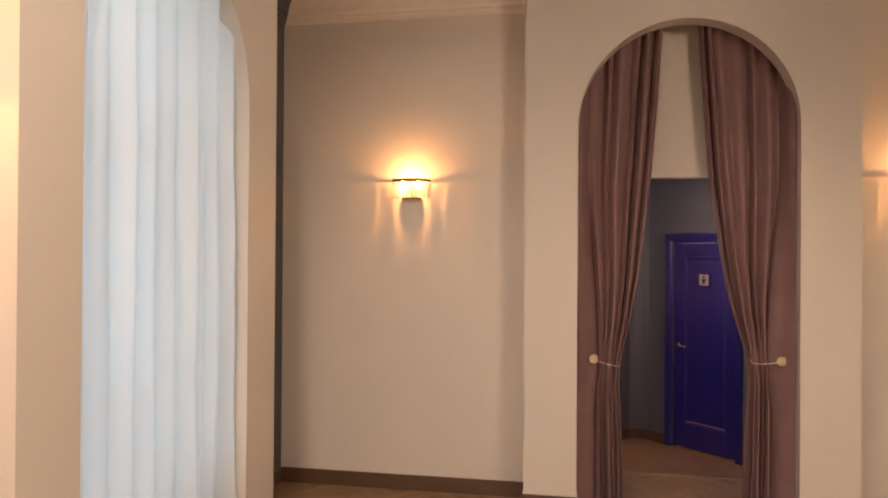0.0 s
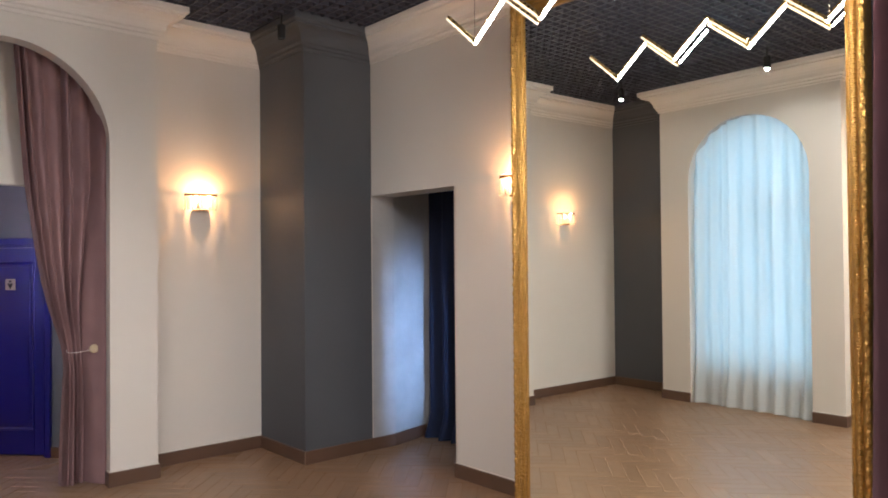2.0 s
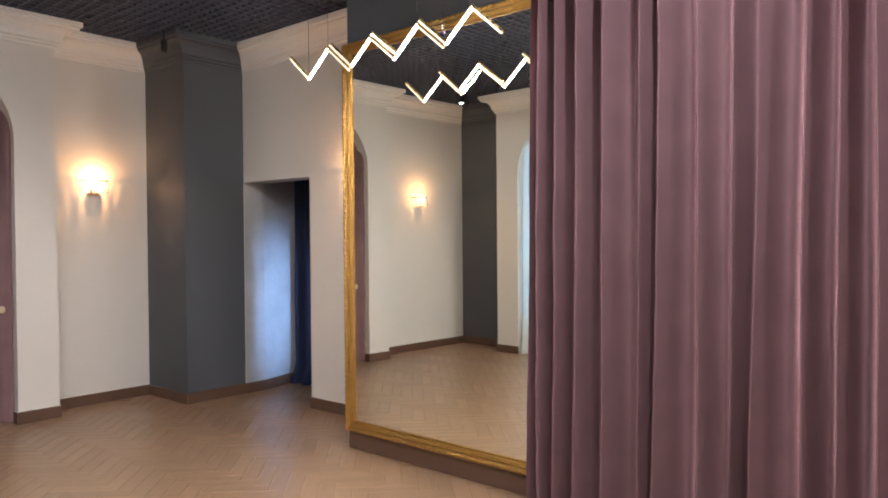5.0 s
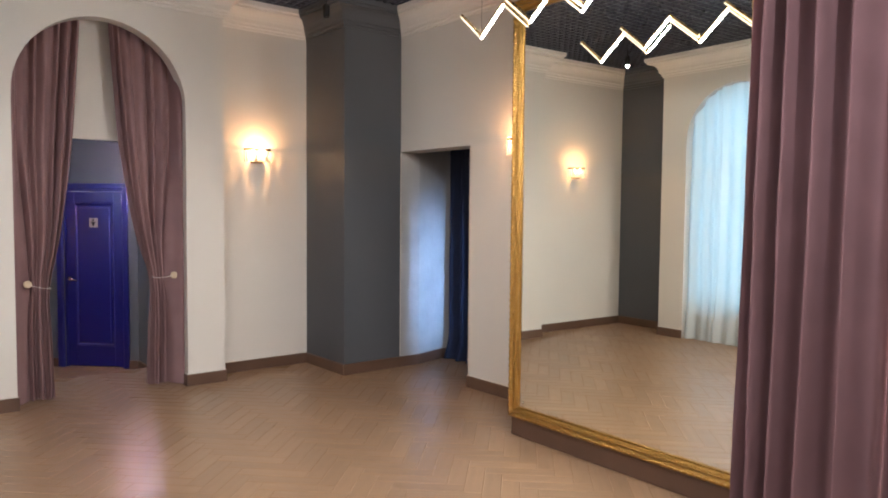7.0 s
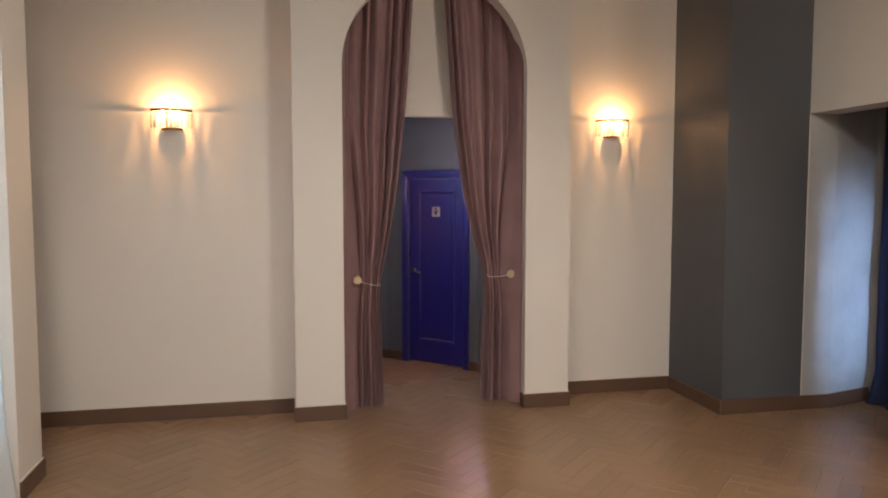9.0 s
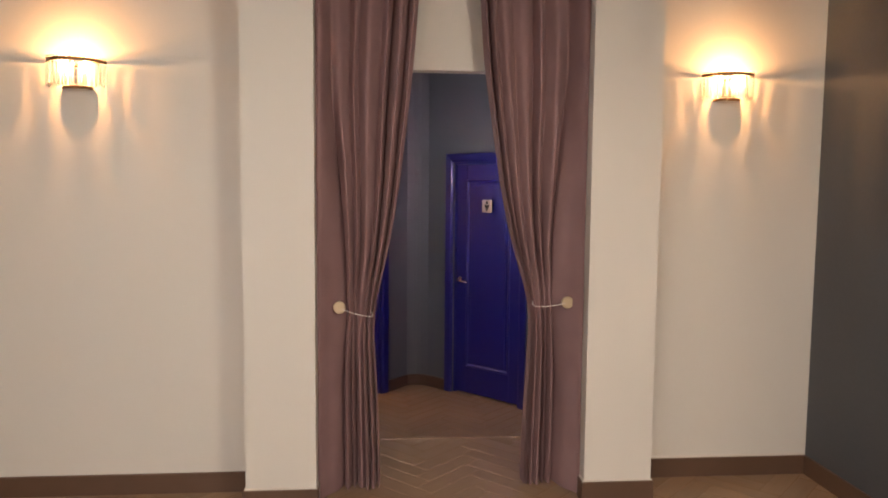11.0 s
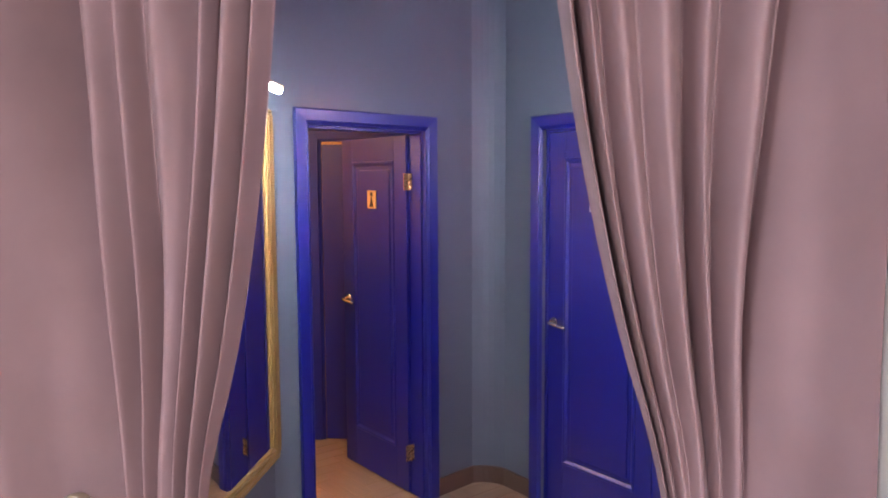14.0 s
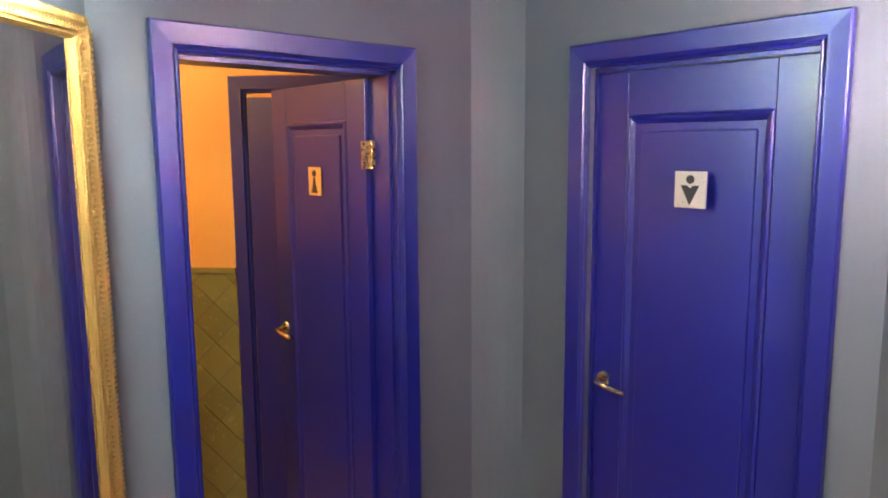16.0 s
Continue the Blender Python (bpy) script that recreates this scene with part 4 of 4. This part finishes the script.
def hinge(parent, x, y, z):
    h = new("hinge")
    h.parent = parent
    h.location = (x, y, z)
    h["label"] = "polished brass butt hinge"
    part("plate", boxed(-0.036, -0.002, -0.045, 0.050, 0.002, 0.045), M_BRASS, h)
    part("knuckle", cyl(bmesh.new(), (0, -0.004, -0.046), (0, -0.004, 0.046), 0.006, seg=10), M_BRASS, h)


UNIT = 1.0        # the doors are given in metres
ANG_W = math.degrees(math.atan2(W_DIR.y, W_DIR.x))
ANG_M = math.degrees(math.atan2(M_DIR.y, M_DIR.x))
dm = thing("door_2", pose(m0.x * K, m0.y * K, LOW * K, 0, 0, ANG_M) @ pose(0, 0.02, 0), "closed ultramarine blue panelled door with a lever handle", "door", "", "structure")
door_case(dm, M_W)
leaf = new("leaf")
leaf.parent = dm
leaf.location = (0.079, 0.034, 0.006)
door_leaf(leaf, M_W - 0.158, 1.982)
part("threshold", boxed(0.075, 0.028, 0.0005, M_W - 0.075, 0.13, 0.017, bevel=0.002), M_BASE, dm, "brown threshold strip")
lever(dm, 0.079 + 0.05, 0.034, 1.0, 1, 0.04)
sign(dm, 0.444, 1.640, False)
bpy.data.objects[dm.name].children[-1].location.y = 0.038

dw = thing("door_1", pose(w0.x * K, w0.y * K, LOW * K, 0, 0, ANG_W) @ pose(0, 0.02, 0), "half-open ultramarine blue panelled door", "door", "", "structure")
door_case(dw, W_W)
leaf = new("leaf")
leaf.parent = dw
leaf.matrix_basis = pose(W_W - 0.108, 0.118, 0.006, 0, 0, -94) @ pose(-0.665, 0, 0)
door_leaf(leaf, 0.665, 1.982)
lev = new("leaf_fittings")
lev.parent = dw
lev.matrix_basis = leaf.matrix_basis
lever(lev, 0.055, 0.0, 1.03, 1, 0.04)
sign(lev, 0.332, 1.635, True)
lev.children[-1].location.y = 0.004
for z in (1.74, 0.25):
    hinge(dw, W_W - 0.106, 0.095, z)

# inner washroom door
di = thing("door_3", pose(-0.42 * K, 9.617 * K, LOW * K), "dark blue panelled door inside the washroom", "door", "", "structure")
door_case(di, 0.85)
leaf = new("leaf")
leaf.parent = di
leaf.location = (0.079, -0.0045, 0.006)
part("leaf_core", boxed(0, 0, 0, 0.69, 0.006, 1.98), M_BLUE, leaf)

# olive wall tiles laid on the diagonal, with a cap strip
M_TILEBED = mat("tile_grout", (0.10, 0.10, 0.05), 0.8)


def tiling(m, w, h=1.19, tw=0.135):
    """Diagonal tiles on a bed w metres long, each tile cut to the field; the face looks along -y."""
    ob = thing("wall_tiling", m, "olive green glazed tiles laid on the diagonal", "tiles", "", "structure")
    part("cap", boxed(0, -0.022, h, w, 0.0, h + 0.025, bevel=0.004), M_GREEN, ob, "olive glazed cap strip")
    part("bed", boxed(0, -0.004, 0, w, 0.0, h), M_TILEBED, ob)
    step, r = tw * 0.7071, (tw - 0.004) * 0.7071
    for i in range(int(2 * w / step) + 2):
        for j in range(int(h / step) + 2):
            cx, cz = (i + j % 2) * step, j * step
            if i % 2 or cx > w + r * 0.8 or cz > h + r * 0.8:
                continue
            pts = [(cx + r * p, cz + r * q) for p, q in ((1, 0), (0, 1), (-1, 0), (0, -1))]
            for axis, lim, sign in ((0, 0.002, 1), (0, w - 0.002, -1), (1, 0.002, 1), (1, h - 0.002, -1)):
                cut = []
                for p, q in zip(pts, pts[1:] + pts[:1]):
                    dp, dq = (p[axis] - lim) * sign, (q[axis] - lim) * sign
                    if dp >= 0:
                        cut.append(p)
                    if dp * dq < 0:
                        f = dp / (dp - dq)
                        cut.append((p[0] + (q[0] - p[0]) * f, p[1] + (q[1] - p[1]) * f))
                pts = cut
            if len(pts) > 2:
                part("tile", prism(pts, lambda u, v, d: (u, d, v), -0.010, -0.004), M_GREEN, ob)


tiling(pose(-1.9 * K, 9.617 * K, LOW * K), 1.26)
tiling(pose(-1.8985 * K, 7.31 * K, LOW * K, 0, 0, 90), 1.94)
UNIT = K
lamp("washroom_light", "POINT", pose(-1.3, 8.35, 2.55), 18, (1.0, 0.62, 0.27), 0.08)

# ---------------------------------------------------------------- neon sign
neon = thing("neon_sign", pose(2.055, 7.42, 1.95, 0, 0, -90), "glowing white and orange bent-tube neon sign", "neon sign")


def stroke(name, pts, r, m):
    part(name, tube(bmesh.new(), [(u, -0.035 + 0.004 * (i % 2), v) for i, (u, v) in enumerate(pts)], r, 8), m, neon, smooth=True)


ov = lambda cx, cz, a, b, a0, a1, n=18: [(cx + a * math.cos(radians(a0 + (a1 - a0) * k / n)), cz + b * math.sin(radians(a0 + (a1 - a0) * k / n))) for k in range(n + 1)]
for pts in (ov(0.0, 0.0, 0.125, 0.10, 0, 350), ov(-0.01, 0.01, 0.07, 0.055, 20, 380), [(-0.20, 0.12), (-0.185, 0.03), (-0.175, -0.09), (-0.14, -0.115)],
            ov(0.0, 0.02, 0.17, 0.135, 205, 330), [(-0.15, 0.10), (-0.08, 0.13), (0.02, 0.14), (0.10, 0.12)], [(0.17, 0.16), (0.175, 0.05), (0.20, -0.05), (0.235, -0.09)],
            [(0.24, 0.14), (0.27, 0.02), (0.27, -0.10)]):
    stroke("tube", pts, 0.0075, M_NEON_W)
    part("outline", tube(bmesh.new(), [(u, -0.016, v) for u, v in pts], 0.0135, 8), M_NEON_O, neon, "orange glowing outline", True)
stroke("tube", [(-0.29, -0.02), (-0.25, 0.012), (-0.20, 0.0)], 0.010, M_NEON_B)
lamp("neon_light", "POINT", pose(1.97, 7.42, 1.97), 8.5, (1.0, 0.64, 0.74), 0.05)
for x, z in ((-0.18, 0.0), (0.0, 0.13), (0.18, 0.05)):
    part("clip", cyl(bmesh.new(), (x, 0.0, z), (x, -0.03, z), 0.004, seg=8), M_BLACK, neon)

# ---------------------------------------------------------------- herringbone floor
floor = structure("floor", boxed(-2.4, SOUTH - 0.2, -0.10, 5.6, STEP1, -0.0012), M_GROUT, "brown wood-look herringbone tile floor", "floor")
PW, PL = 0.118, 0.472

bm = bmesh.new()
rings = [[bm.verts.new((x, y, z)) for x, y in ((g, g), (PL - g, g), (PL - g, PW - g), (g, PW - g))] for g, z in ((0.0010, -0.006), (0.0010, -0.0018), (0.0048, 0.0))]
for lo, hi in zip(rings, rings[1:]):
    for q in range(4):
        bm.faces.new((lo[q], lo[(q + 1) % 4], hi[(q + 1) % 4], hi[q]))
bm.faces.new(rings[2])
plank_me = mesh_of("plank", bm, M_PLANK)
rot = Matrix.Rotation(radians(45), 4, "Z")
shift = Vector((0.905, 4.0, 0))
spots = []
for i in range(-90, 90):
    for j in range(-14, 15):
        # a horizontal and an upright plank of one herringbone step
        for kind in (0, 1):
            if kind == 0:
                m = pose(i * PW + j * 2 * PL, i * PW, 0)
            else:
                m = pose(i * PW + j * 2 * PL + PL + PW, i * PW - PL + PW, 0, 0, 0, 90)
            m = Matrix.Translation(shift) @ rot @ m
            c = m @ Vector((PL / 2, PW / 2, 0))
            inside = (WEST < c.x < EAST and SOUTH < c.y < NORTH_R) or (-0.3 < c.x < 2.2 and NORTH_R <= c.y < 9.0) or (-1.9 < c.x < 1.15 and 7.3 < c.y < 9.62) or (EAST <= c.x < 5.3 and 2.0 < c.y < 4.9)
            if inside:
                spots.append((m, c))
near = sorted(spots, key=lambda s: abs(s[1].x - 1.0) + abs(s[1].y - 3.2))
rest = bmesh.new()
rest_uv = rest.loops.layers.uv.new("UVMap")
frnd = random.Random(8)
for k, (m, c) in enumerate(near):
    if c.y > STEP1:
        m = Matrix.Translation((0, 0, LOW)) @ m
    m = m @ pose(0, 0, 0, frnd.uniform(-0.25, 0.25), frnd.uniform(-0.08, 0.08), 0)
    past = max((m @ Vector((x, y, 0))).y for x in (0, PL) for y in (0, PW)) > STEP1 - 0.03
    if k < 300 and not past:
        ob = new("plank", plank_me)
        ob.parent = floor
        ob.matrix_basis = scaled(m)
    else:
        if past and c.y <= STEP1:
            # planks that meet the upper step are cut along it
            ring = [m @ Vector(q) for q in ((0.003, 0.003, 0), (PL - 0.003, 0.003, 0), (PL - 0.003, PW - 0.003, 0), (0.003, PW - 0.003, 0))]
            cut = []
            for p, q in zip(ring, ring[1:] + ring[:1]):
                if p.y <= STEP1 - 0.03:
                    cut.append(p)
                if (p.y - STEP1 + 0.03) * (q.y - STEP1 + 0.03) < 0:
                    cut.append(p.lerp(q, (STEP1 - 0.03 - p.y) / (q.y - p.y)))
            if len(cut) > 2:
                face = rest.faces.new([rest.verts.new(p) for p in cut])
                inv = m.inverted()
                for lp in face.loops:
                    lp[rest_uv].uv = (inv @ lp.vert.co).xy * K
            continue
        t, u = [[rest.verts.new(m @ Vector((x, y, z))) for x, y in ((g, g), (PL - g, g), (PL - g, PW - g), (g, PW - g))] for g, z in ((0.0048, 0.0), (0.0010, -0.0018))]
        face = rest.faces.new(t)
        off = frnd.uniform(0, 40)
        for lp, (fu, fv) in zip(face.loops, ((0, 0), (PL, 0), (PL, PW), (0, PW))):
            lp[rest_uv].uv = (fu * K + off, fv * K + off)
        for q in range(4):
            rest.faces.new((t[q], t[(q + 1) % 4], u[(q + 1) % 4], u[q]))
field = part("plank_field", rest, M_FIELD, floor)
tagged(field, kind="stuff")

# lower floor and the two steps down to it
structure("floor_vestibule", boxed(-2.0, STEP2 - 0.02, LOW - 0.1, 2.2, 9.72, LOW - 0.0012), M_GROUT, "brown wood-look herringbone floor below the steps", "floor")
steps = thing("steps", pose(0, 0, 0), "two brown tiled steps down to the vestibule", "steps", "", "structure")
part("step", boxed(-0.11, STEP1 - 0.03, LOW, 2.06, STEP1 + 0.004, 0.001, bevel=0.004), M_PLANK, steps)
part("step", boxed(-0.11, STEP1 + 0.005, LOW, 2.06, STEP2, LOW / 2, bevel=0.004), M_PLANK, steps)
